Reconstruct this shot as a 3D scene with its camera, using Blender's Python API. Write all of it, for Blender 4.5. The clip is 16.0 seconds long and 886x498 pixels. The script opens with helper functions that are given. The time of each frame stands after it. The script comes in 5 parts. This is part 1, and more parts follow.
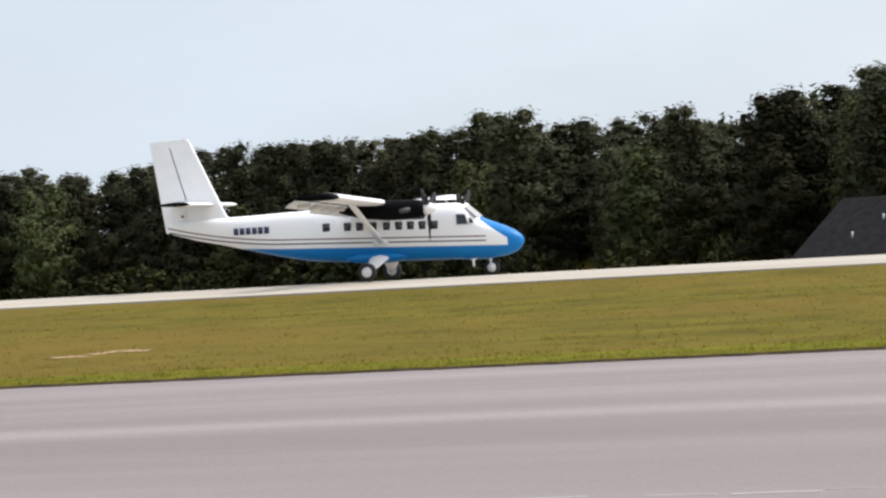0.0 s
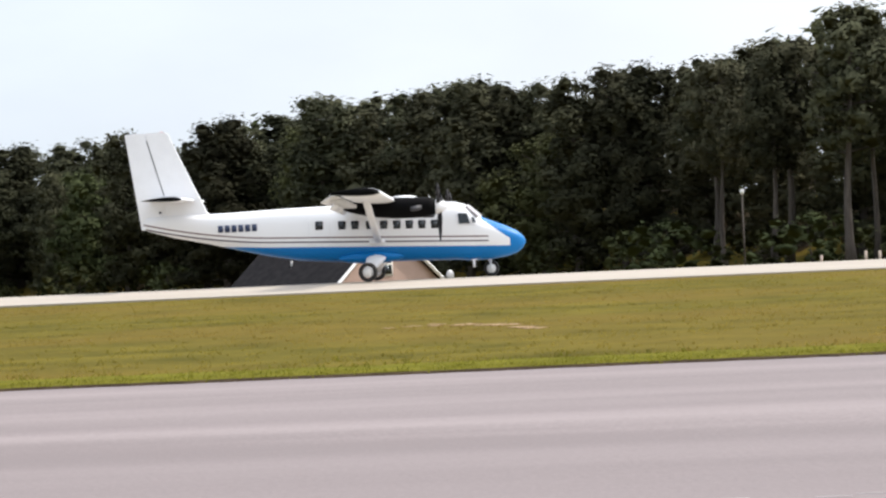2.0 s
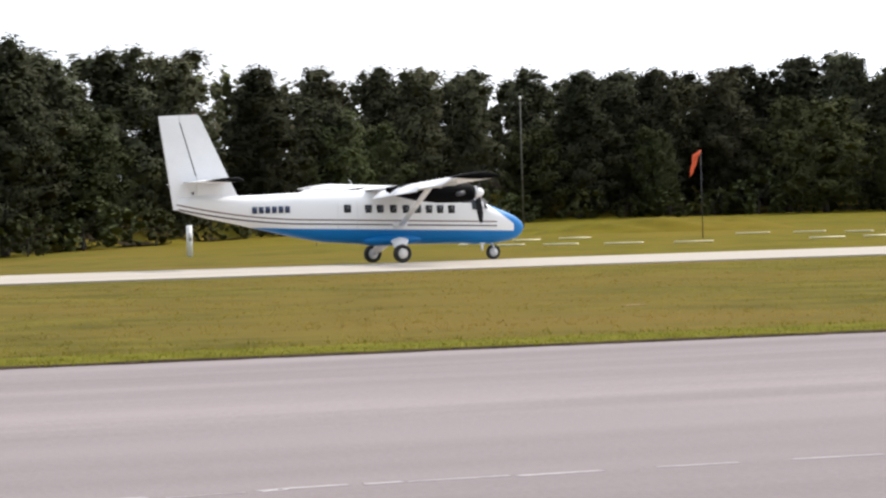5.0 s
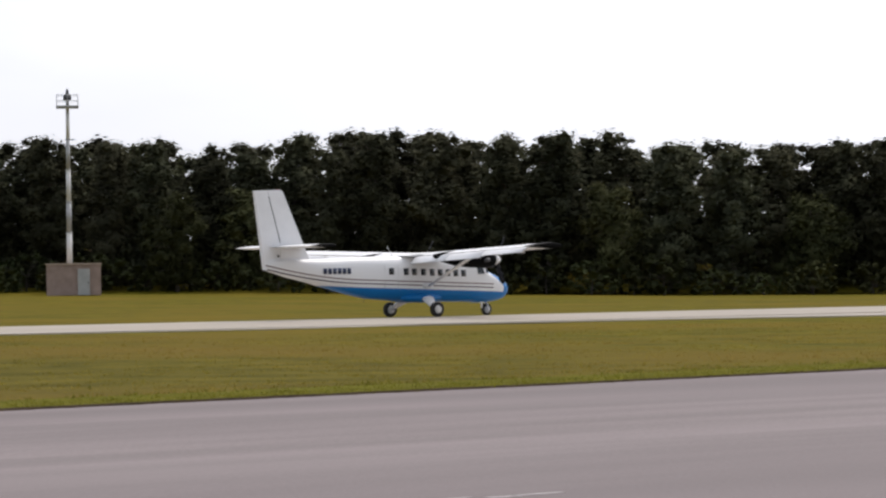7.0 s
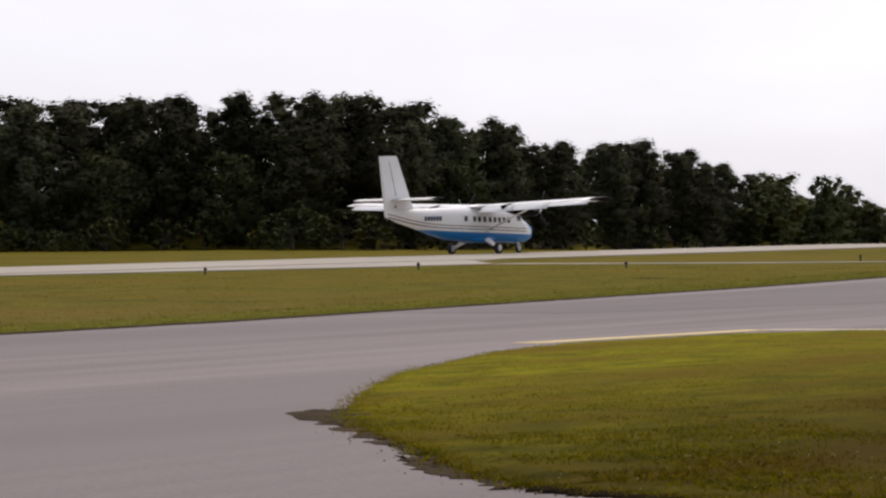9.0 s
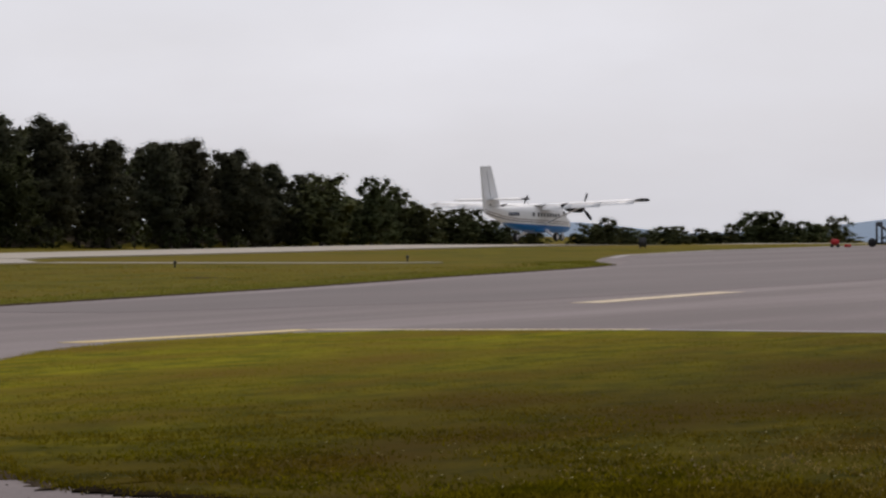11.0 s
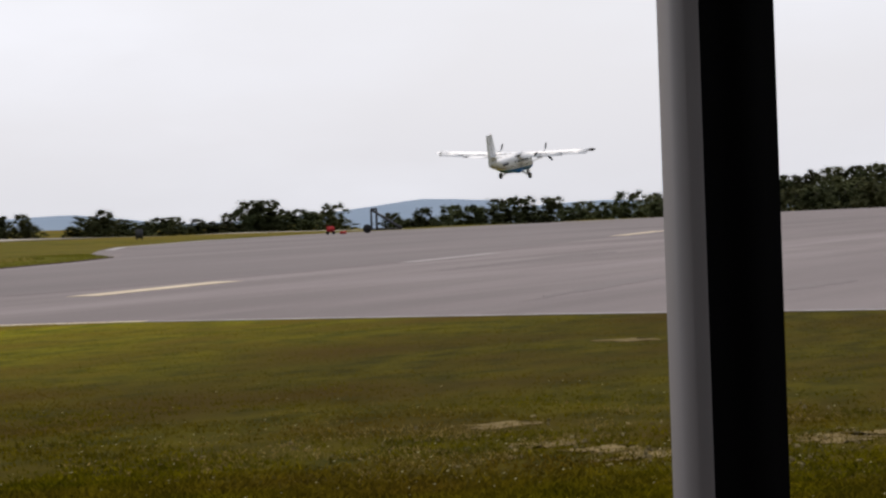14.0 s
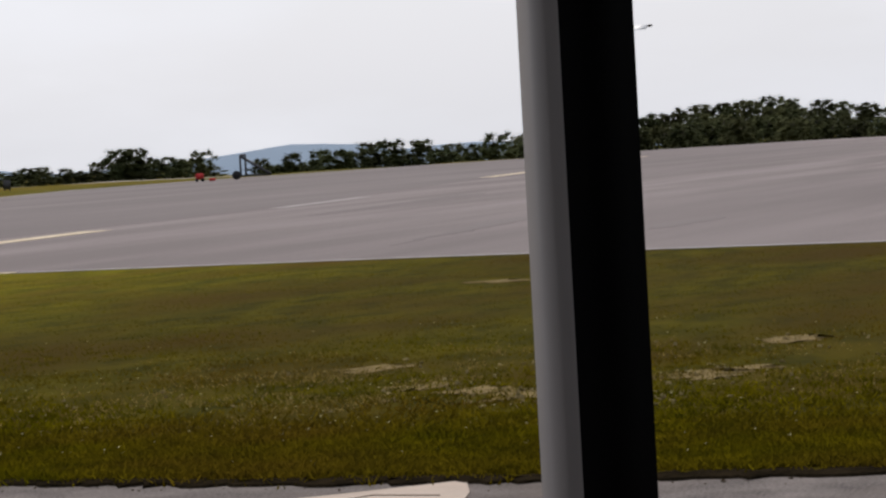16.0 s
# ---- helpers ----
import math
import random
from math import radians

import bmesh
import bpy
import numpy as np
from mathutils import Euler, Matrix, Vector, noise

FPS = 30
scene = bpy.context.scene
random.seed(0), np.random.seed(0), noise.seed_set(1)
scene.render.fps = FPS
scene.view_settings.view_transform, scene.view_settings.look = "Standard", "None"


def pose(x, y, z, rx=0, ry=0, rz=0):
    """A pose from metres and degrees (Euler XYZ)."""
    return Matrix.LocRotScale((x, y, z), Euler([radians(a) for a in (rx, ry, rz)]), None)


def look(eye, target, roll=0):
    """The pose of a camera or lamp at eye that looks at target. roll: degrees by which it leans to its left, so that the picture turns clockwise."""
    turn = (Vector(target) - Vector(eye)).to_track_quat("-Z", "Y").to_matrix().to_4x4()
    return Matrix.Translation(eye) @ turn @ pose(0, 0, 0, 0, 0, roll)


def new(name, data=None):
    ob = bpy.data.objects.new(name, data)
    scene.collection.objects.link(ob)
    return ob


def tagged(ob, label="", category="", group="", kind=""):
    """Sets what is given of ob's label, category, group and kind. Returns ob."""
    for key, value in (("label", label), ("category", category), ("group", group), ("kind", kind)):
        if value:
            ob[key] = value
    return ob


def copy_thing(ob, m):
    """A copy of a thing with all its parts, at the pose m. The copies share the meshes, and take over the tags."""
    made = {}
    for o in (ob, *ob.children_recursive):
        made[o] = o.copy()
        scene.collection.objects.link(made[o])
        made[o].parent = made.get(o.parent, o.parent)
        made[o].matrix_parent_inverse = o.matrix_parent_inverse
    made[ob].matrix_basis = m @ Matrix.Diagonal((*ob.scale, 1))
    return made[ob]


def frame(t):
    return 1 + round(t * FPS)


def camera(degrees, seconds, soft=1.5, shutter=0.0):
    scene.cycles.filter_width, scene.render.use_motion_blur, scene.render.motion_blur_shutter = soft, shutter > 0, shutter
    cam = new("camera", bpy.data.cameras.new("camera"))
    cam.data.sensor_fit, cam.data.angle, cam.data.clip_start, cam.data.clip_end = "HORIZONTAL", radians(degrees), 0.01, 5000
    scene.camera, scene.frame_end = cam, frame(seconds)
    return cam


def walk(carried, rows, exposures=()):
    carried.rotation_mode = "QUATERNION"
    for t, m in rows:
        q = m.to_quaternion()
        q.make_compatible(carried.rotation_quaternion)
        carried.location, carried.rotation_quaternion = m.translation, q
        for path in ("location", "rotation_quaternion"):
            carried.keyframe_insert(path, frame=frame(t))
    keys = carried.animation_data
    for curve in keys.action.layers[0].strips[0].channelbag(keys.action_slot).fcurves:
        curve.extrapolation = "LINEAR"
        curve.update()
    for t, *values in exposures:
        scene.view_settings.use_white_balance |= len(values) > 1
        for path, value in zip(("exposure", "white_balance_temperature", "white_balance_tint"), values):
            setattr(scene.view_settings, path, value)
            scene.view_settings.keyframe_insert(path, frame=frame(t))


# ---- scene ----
# ------------------------------------------------------------------ camera
EYE = (0.0, 0.0, 1.65)
cam = camera(16.736, 16.0, soft=2.4)
# seconds, heading from +y towards +x, tilt, lean (degrees)
AIM = [(0.0, -14.37, -0.03, 3.16), (0.2, -13.01, -0.16, 3.62), (0.5, -11.50, -0.58, 3.63), (0.7, -10.49, -0.53, 3.57),
       (1.0, -9.44, -0.24, 3.38), (1.2, -8.27, -0.55, 3.58), (1.5, -7.08, -0.46, 3.36), (2.0, -3.74, -0.03, 2.55),
       (2.2, -3.12, -0.47, 2.43), (2.5, -1.06, -0.29, 2.12), (2.7, 0.61, -0.69, 1.87), (3.0, 2.41, -0.98, 1.54),
       (3.2, 4.40, -0.31, 1.23), (5.3, 22.16, -0.68, 1.75), (5.5, 23.86, -0.87, 1.59), (5.8, 27.60, -0.63, 0.86),
       (6.0, 28.70, -0.39, 0.84), (6.2, 30.05, 0.17, 1.11), (6.5, 33.86, 1.26, 0.94), (6.7, 36.34, 0.99, 1.14),
       (7.0, 38.56, 0.82, 0.97), (7.5, 43.01, 1.60, 0.99), (7.8, 44.90, 1.56, 1.13), (8.0, 45.74, 1.83, 1.31),
       (8.2, 47.44, 0.88, 1.82), (8.5, 48.84, 0.39, 1.70), (8.8, 50.69, 0.04, 1.52), (9.0, 51.94, -0.25, 1.12),
       (9.2, 53.86, -0.04, 0.83), (9.5, 55.88, 0.05, 0.52), (9.8, 57.30, 0.13, 0.65), (10.0, 58.48, 0.04, 0.80),
       (10.2, 58.74, -0.27, 0.68), (12.3, 65.37, -1.22, 1.22), (12.5, 65.98, -1.75, 1.17), (12.8, 66.81, -2.19, 1.28),
       (13.0, 66.95, -2.44, 1.38), (13.3, 68.18, -2.39, 1.44), (13.4, 68.56, -1.77, 1.50), (13.5, 69.08, -2.23, 1.84),
       (13.7, 68.81, -1.62, 2.00), (14.0, 70.04, -0.81, 2.06), (14.3, 71.03, -1.60, 1.76), (14.5, 71.27, -1.84, 1.84),
       (14.7, 71.87, -1.69, 2.09), (15.0, 72.12, -1.83, 2.32), (15.3, 72.51, -1.56, 2.51), (15.5, 72.41, -1.68, 2.95),
       (15.7, 72.93, -1.71, 2.97), (16.0, 72.45, -1.99, 3.15)]


def aim(t, heading, tilt, lean):
    k = float(np.interp(t, (12.5, 13, 13.5, 14, 14.5, 15, 15.5, 16), (-0.005, 0, 0.0058, 0.0115, 0.0147, 0.0173, 0.0178, 0.020)))   # the hand drifts sideways at the end
    eye = Vector((EYE[0] + 0.28 * k, EYE[1] - 0.96 * k, EYE[2]))
    h, p = radians(heading), radians(tilt)
    way = Vector((math.sin(h) * math.cos(p), math.cos(h) * math.cos(p), math.sin(p)))
    return look(eye, eye + way * 100, -lean)


walk(cam, [(r[0], aim(*r)) for r in AIM],
     exposures=[(0.0, 0.28, 6600, 11), (0.5, 0.36, 6600, 12), (1.5, 0.40, 6600, 12), (2.5, 0.55, 6600, 13), (3.2, 0.55, 6600, 13), (5.5, 0.28, 6600, 13),
                (6.0, 0.20, 6600, 13), (6.5, 0.0, 6600, 13), (7.0, -0.36, 6650, 15), (7.5, -0.80, 6650, 17), (8.0, -0.94, 6700, 17), (8.5, -0.88, 6800, 18), (9.0, -0.62, 6850, 18),
                (9.5, -0.62, 6800, 17), (10.0, -0.87, 6800, 17), (10.2, -0.92, 6800, 17), (12.5, -1.04, 6750, 15), (13.0, -0.78, 6750, 15), (14.0, -0.76, 6750, 15), (14.5, -0.80, 6750, 15), (15.0, -0.84, 6750, 15), (15.5, -0.76, 6750, 15), (16.0, -0.76, 6750, 14)])

# ------------------------------------------------------------------ light
SUN_AZ, SUN_EL = 65.0, 49.0      # heading from +y towards +x, height
world = bpy.data.worlds.new("sky")
scene.world = world
world.use_nodes = True
wn, wl = world.node_tree.nodes, world.node_tree.links
wn.clear()
w_out = wn.new("ShaderNodeOutputWorld")
sky = wn.new("ShaderNodeTexSky")
sky.sky_type, sky.sun_disc = "NISHITA", False
sky.sun_elevation, sky.sun_rotation = radians(SUN_EL), radians(SUN_AZ)
sky.dust_density = 3.0
w_clear = wn.new("ShaderNodeBackground")
w_clear.inputs["Strength"].default_value = 0.10
w_cloud = wn.new("ShaderNodeBackground")
w_cloud.inputs["Strength"].default_value = 0.85
w_co = wn.new("ShaderNodeTexCoord")
w_map = wn.new("ShaderNodeMapping")
w_map.inputs["Scale"].default_value = (1.0, 1.0, 3.5)
w_noise = wn.new("ShaderNodeTexNoise")
w_noise.inputs["Scale"].default_value, w_noise.inputs["Detail"].default_value = 5.0, 6.0
w_ramp = wn.new("ShaderNodeMapRange")
w_ramp.inputs["From Min"].default_value, w_ramp.inputs["From Max"].default_value = 0.35, 0.68
w_ramp.inputs["To Min"].default_value, w_ramp.inputs["To Max"].default_value = 0.80, 0.93
w_mix = wn.new("ShaderNodeMixShader")
# thin bright haze: the sky is brighter towards the sun
w_dot = wn.new("ShaderNodeVectorMath")
w_dot.operation = "DOT_PRODUCT"
w_dot.inputs[1].default_value = (math.sin(radians(SUN_AZ)) * math.cos(radians(SUN_EL)), math.cos(radians(SUN_AZ)) * math.cos(radians(SUN_EL)), math.sin(radians(SUN_EL)))
wl.new(w_co.outputs["Generated"], w_dot.inputs[0])
w_glow = wn.new("ShaderNodeMapRange")
w_glow.interpolation_type = "SMOOTHSTEP"
w_glow.inputs["From Min"].default_value, w_glow.inputs["From Max"].default_value = 0.25, 0.80
w_glow.inputs["To Min"].default_value, w_glow.inputs["To Max"].default_value = 0.82, 1.88
wl.new(w_dot.outputs["Value"], w_glow.inputs["Value"])
# the haze is bluer away from the sun
w_tone = wn.new("ShaderNodeMapRange")
w_tone.inputs["From Min"].default_value, w_tone.inputs["From Max"].default_value = 0.12, 0.48
wl.new(w_dot.outputs["Value"], w_tone.inputs["Value"])
w_tint = wn.new("ShaderNodeMix")
w_tint.data_type = "RGBA"
w_tint.inputs["A"].default_value, w_tint.inputs["B"].default_value = (0.77, 0.885, 1.0, 1), (0.845, 0.905, 0.985, 1)
wl.new(w_tone.outputs["Result"], w_tint.inputs["Factor"])
wl.new(w_tint.outputs["Result"], w_cloud.inputs["Color"])
w_puff = wn.new("ShaderNodeTexNoise")
w_puff.inputs["Scale"].default_value, w_puff.inputs["Detail"].default_value = 7.0, 7.0
w_map2 = wn.new("ShaderNodeMapping")
w_map2.inputs["Scale"].default_value, w_map2.inputs["Location"].default_value = (1.0, 1.0, 2.4), (3.1, 0.7, 0.2)
wl.new(w_co.outputs["Generated"], w_map2.inputs["Vector"])
wl.new(w_map2.outputs["Vector"], w_puff.inputs["Vector"])
w_shade = wn.new("ShaderNodeMapRange")
w_shade.inputs["From Min"].default_value, w_shade.inputs["From Max"].default_value = 0.52, 0.72
w_shade.inputs["To Min"].default_value, w_shade.inputs["To Max"].default_value = 0.99, 1.05
wl.new(w_puff.outputs["Fac"], w_shade.inputs["Value"])
w_mul = wn.new("ShaderNodeMath")
w_mul.operation = "MULTIPLY"
wl.new(w_glow.outputs["Result"], w_mul.inputs[0])
wl.new(w_shade.outputs["Result"], w_mul.inputs[1])
wl.new(w_mul.outputs["Value"], w_cloud.inputs["Strength"])
wl.new(w_co.outputs["Generated"], w_map.inputs["Vector"])
wl.new(w_map.outputs["Vector"], w_noise.inputs["Vector"])
wl.new(w_noise.outputs["Fac"], w_ramp.inputs["Value"])
wl.new(w_ramp.outputs["Result"], w_mix.inputs["Fac"])
wl.new(sky.outputs["Color"], w_clear.inputs["Color"])
wl.new(w_clear.outputs["Background"], w_mix.inputs[1])
wl.new(w_cloud.outputs["Background"], w_mix.inputs[2])
wl.new(w_mix.outputs["Shader"], w_out.inputs["Surface"])

sun = new("sun", bpy.data.lights.new("sun", "SUN"))
sun.data.energy, sun.data.angle, sun.data.color = 2.6, radians(1.5), (1.0, 0.95, 0.87)
sun_way = Vector((math.sin(radians(SUN_AZ)) * math.cos(radians(SUN_EL)), math.cos(radians(SUN_AZ)) * math.cos(radians(SUN_EL)), math.sin(radians(SUN_EL))))
sun.matrix_world = look((0, 0, 60), Vector((0, 0, 60)) - sun_way)


# ------------------------------------------------------------------ materials
def node(nt, kind, **vals):
    n = nt.nodes.new(kind)
    for k, v in vals.items():
        n.inputs[k.replace("_", " ")].default_value = v
    return n


def surface(name, low, high, rough=0.8, scale=(1, 1, 1), size=2.0, fine=30.0, fine_amount=0.35, bump=0.2, metal=0.0,
            third=None, third_size=0.08, island=0.0, ramp=(0.35, 0.65), coat=0.0, obj=False, through_light=0.0, spec=0.5, each=0.0):
    """Two scales of noise between two colours, a third colour in large patches, fine relief."""
    m = bpy.data.materials.new(name)
    m.use_nodes = True
    nt = m.node_tree
    b = nt.nodes["Principled BSDF"]
    b.inputs["Roughness"].default_value, b.inputs["Metallic"].default_value = rough, metal
    b.inputs["Coat Weight"].default_value = coat
    b.inputs["Specular IOR Level"].default_value = spec
    lk = nt.links.new
    if obj:
        co = nt.nodes.new("ShaderNodeTexCoord").outputs["Object"]
    else:
        co = nt.nodes.new("ShaderNodeNewGeometry").outputs["Position"]
    mp = node(nt, "ShaderNodeMapping", Scale=scale)
    lk(co, mp.inputs["Vector"])
    n1 = node(nt, "ShaderNodeTexNoise", Scale=1.0 / size, Detail=5.0)
    n2 = node(nt, "ShaderNodeTexNoise", Scale=fine, Detail=3.0)
    lk(mp.outputs["Vector"], n1.inputs["Vector"])
    lk(co, n2.inputs["Vector"])
    mixv = node(nt, "ShaderNodeMix", Factor=fine_amount)
    lk(n1.outputs["Fac"], mixv.inputs["A"])
    lk(n2.outputs["Fac"], mixv.inputs["B"])
    mr = node(nt, "ShaderNodeMapRange", From_Min=ramp[0], From_Max=ramp[1])
    lk(mixv.outputs["Result"], mr.inputs["Value"])
    mc = nt.nodes.new("ShaderNodeMix")
    mc.data_type = "RGBA"
    mc.inputs["A"].default_value, mc.inputs["B"].default_value = (*low, 1), (*high, 1)
    lk(mr.outputs["Result"], mc.inputs["Factor"])
    out = mc.outputs["Result"]
    if third:
        n3 = node(nt, "ShaderNodeTexNoise", Scale=third_size, Detail=4.0)
        lk(mp.outputs["Vector"], n3.inputs["Vector"])
        r3 = node(nt, "ShaderNodeMapRange", From_Min=0.42, From_Max=0.68)
        lk(n3.outputs["Fac"], r3.inputs["Value"])
        m3 = nt.nodes.new("ShaderNodeMix")
        m3.data_type = "RGBA"
        lk(r3.outputs["Result"], m3.inputs["Factor"])
        lk(out, m3.inputs["A"])
        m3.inputs["B"].default_value = (*third, 1)
        out = m3.outputs["Result"]
    if island:
        g = nt.nodes.new("ShaderNodeNewGeometry")
        r = node(nt, "ShaderNodeMapRange", To_Min=1.0 - island, To_Max=1.0 + island)
        lk(g.outputs["Random Per Island"], r.inputs["Value"])
        v = node(nt, "ShaderNodeHueSaturation")
        lk(r.outputs["Result"], v.inputs["Value"])
        lk(out, v.inputs["Color"])
        out = v.outputs["Color"]
    if each:
        oi = nt.nodes.new("ShaderNodeObjectInfo")
        r = node(nt, "ShaderNodeMapRange", To_Min=1.0 - each, To_Max=1.0 + each)
        lk(oi.outputs["Random"], r.inputs["Value"])
        v = node(nt, "ShaderNodeHueSaturation")
        lk(r.outputs["Result"], v.inputs["Value"])
        sh = nt.nodes.new("ShaderNodeMath")
        sh.operation = "MULTIPLY"
        sh.inputs[1].default_value = 7.31
        lk(oi.outputs["Random"], sh.inputs[0])
        fr = nt.nodes.new("ShaderNodeMath")
        fr.operation = "FRACT"
        lk(sh.outputs[0], fr.inputs[0])
        hr = node(nt, "ShaderNodeMapRange", To_Min=0.488, To_Max=0.53)
        lk(fr.outputs[0], hr.inputs["Value"])
        lk(hr.outputs["Result"], v.inputs["Hue"])
        lk(out, v.inputs["Color"])
        out = v.outputs["Color"]
    lk(out, b.inputs["Base Color"])
    if through_light:
        tr = nt.nodes.new("ShaderNodeBsdfTranslucent")
        lk(out, tr.inputs["Color"])
        ms = node(nt, "ShaderNodeMixShader", Fac=through_light)
        lk(b.outputs["BSDF"], ms.inputs[1])
        lk(tr.outputs["BSDF"], ms.inputs[2])
        lk(ms.outputs["Shader"], nt.nodes["Material Output"].inputs["Surface"])
    if bump:
        bp = node(nt, "ShaderNodeBump", Strength=bump, Distance=0.02)
        lk(n2.outputs["Fac"], bp.inputs["Height"])
        lk(bp.outputs["Normal"], b.inputs["Normal"])
    return m


def gloss(name, colour, rough=0.3, metal=0.0, coat=0.0, vary=0.12, obj=True, spec=0.5):
    return surface(name, tuple(c * (1 - vary) for c in colour), tuple(min(1, c * (1 + vary)) for c in colour), rough=rough,
                   size=0.8, fine=9.0, fine_amount=0.3, bump=0.0, metal=metal, coat=coat, obj=obj, spec=spec)


GRASS = surface("grass", (0.058, 0.053, 0.010), (0.146, 0.116, 0.021), rough=1.0, scale=(0.45, 0.40, 1), size=0.9, fine=5, bump=0.9, spec=0.02,
                third=(0.135, 0.094, 0.021), third_size=0.16, ramp=(0.34, 0.66))


def tint_along(m, axis, v0, v1, tint):
    """Multiplies a material's colour by a tint along one ground axis, from v0 towards v1."""
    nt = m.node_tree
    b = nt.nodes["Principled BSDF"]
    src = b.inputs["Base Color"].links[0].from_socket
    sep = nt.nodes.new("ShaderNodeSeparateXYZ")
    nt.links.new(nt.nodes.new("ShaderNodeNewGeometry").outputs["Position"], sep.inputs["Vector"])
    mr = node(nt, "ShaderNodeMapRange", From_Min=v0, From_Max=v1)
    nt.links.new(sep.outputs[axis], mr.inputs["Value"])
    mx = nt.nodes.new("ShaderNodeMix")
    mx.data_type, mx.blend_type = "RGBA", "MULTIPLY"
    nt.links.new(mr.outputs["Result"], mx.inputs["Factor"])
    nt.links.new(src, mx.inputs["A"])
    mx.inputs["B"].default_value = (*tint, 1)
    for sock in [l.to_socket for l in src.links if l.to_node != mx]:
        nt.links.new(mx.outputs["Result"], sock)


# the field is greener towards +x
tint_along(GRASS, "X", 25, 75, (1.06, 1.10, 0.65))
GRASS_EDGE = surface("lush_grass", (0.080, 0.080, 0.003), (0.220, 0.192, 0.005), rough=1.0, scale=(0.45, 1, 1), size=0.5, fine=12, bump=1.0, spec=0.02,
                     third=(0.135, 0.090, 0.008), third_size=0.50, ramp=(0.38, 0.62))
# Uneven brightness of the view, put into the colour: darker towards the near side.
tint_along(GRASS_EDGE, "Y", 21, 12, (0.39, 0.355, 0.24))
VERGE = surface("verge_grass", (0.086, 0.083, 0.009), (0.150, 0.139, 0.018), rough=1.0, scale=(1, 0.5, 1), size=0.6, fine=16, bump=1.0, spec=0.02, ramp=(0.36, 0.64))
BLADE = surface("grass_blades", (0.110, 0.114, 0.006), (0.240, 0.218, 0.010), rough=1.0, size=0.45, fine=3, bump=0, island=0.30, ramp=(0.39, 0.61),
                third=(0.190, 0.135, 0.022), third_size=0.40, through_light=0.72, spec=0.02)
# The blades' colour carries the same painted-in brightness gradient.
tint_along(BLADE, "Y", 21, 12, (0.51, 0.465, 0.30))
FIELD_BLADE = surface("field_blades", (0.125, 0.108, 0.017), (0.250, 0.200, 0.036), rough=1.0, scale=(0.45, 0.40, 1), size=0.9, fine=3, bump=0, island=0.25,
                      third=(0.230, 0.160, 0.042), third_size=0.16, through_light=0.7, spec=0.02)
VERGE_BLADE = surface("verge_blades", (0.088, 0.090, 0.010), (0.165, 0.155, 0.020), rough=1.0, size=0.5, fine=3, bump=0, island=0.22, through_light=0.7, spec=0.02)
ASPHALT = surface("weathered_asphalt", (0.186, 0.157, 0.154), (0.272, 0.232, 0.228), rough=0.9, scale=(0.05, 0.50, 1), size=1.5, fine=20,
                  fine_amount=0.30, bump=0.35, third=(0.178, 0.151, 0.149), third_size=0.16, spec=0.12, ramp=(0.40, 0.60))
ASPHALT_LANE = surface("darker_asphalt_lane", (0.165, 0.142, 0.140), (0.238, 0.205, 0.202), rough=0.9, scale=(0.05, 0.35, 1), size=2.0, fine=16,
                       fine_amount=0.30, bump=0.3, third=(0.178, 0.152, 0.150), third_size=0.10, spec=0.12)
ASPHALT_OLD = surface("crumbling_asphalt", (0.085, 0.074, 0.070), (0.265, 0.230, 0.215), rough=0.95, size=0.35, fine=55,
                      fine_amount=0.55, bump=0.9, third=(0.150, 0.124, 0.110), third_size=0.9, spec=0.1)
RUNWAY = surface("runway_concrete", (0.34, 0.30, 0.25), (0.42, 0.375, 0.32), rough=0.9, scale=(0.1, 1, 1), size=2.0, fine=30, bump=0.15, spec=0.12)
CONCRETE = surface("pale_concrete", (0.42, 0.33, 0.265), (0.56, 0.455, 0.375), rough=0.85, size=0.6, fine=40, bump=0.2)
DIRT = surface("bare_sandy_soil", (0.22, 0.13, 0.055), (0.34, 0.225, 0.11), rough=0.95, size=0.4, fine=25, bump=0.6)
SOIL = surface("dark_soil", (0.032, 0.023, 0.014), (0.075, 0.052, 0.03), rough=1.0, spec=0.03, size=0.3, fine=25, bump=0.6)
# Near-black soil: the shade under the grass rim is put into its colour.
RIM_SOIL = surface("rim_soil_shade", (0.010, 0.008, 0.005), (0.030, 0.022, 0.013), rough=1.0, spec=0.0, size=0.15, fine=30, bump=0.8)
YELLOW = surface("worn_yellow_paint", (0.46, 0.35, 0.22), (0.66, 0.55, 0.39), rough=0.8, size=0.5, fine=25, bump=0.1)
YELLOW_EDGE = surface("yellow_edge_paint", (0.50, 0.36, 0.13), (0.66, 0.52, 0.25), rough=0.8, size=0.5, fine=25, bump=0.1)
WHITE_LINE = surface("worn_white_paint", (0.23, 0.20, 0.20), (0.38, 0.35, 0.34), rough=0.8, size=0.5, fine=18, bump=0.1)
NEEDLES = surface("pine_needles", (0.055, 0.056, 0.036), (0.094, 0.092, 0.054), rough=1.0, size=2.5, fine=1.5, bump=0, island=0.12, spec=0.03, through_light=0.36, each=0.45)
LEAVES = surface("broad_leaves", (0.064, 0.072, 0.035), (0.118, 0.124, 0.055), rough=1.0, size=2.5, fine=1.5, bump=0, island=0.12, spec=0.03, through_light=0.36, each=0.42)
BARK = surface("pine_bark", (0.05, 0.04, 0.034), (0.115, 0.095, 0.08), rough=0.95, scale=(1, 1, 0.2), size=0.3, fine=12, bump=0.6)
WHITE = gloss("white_aircraft_paint", (0.80, 0.80, 0.81), 0.45, vary=0.03, spec=0.35)
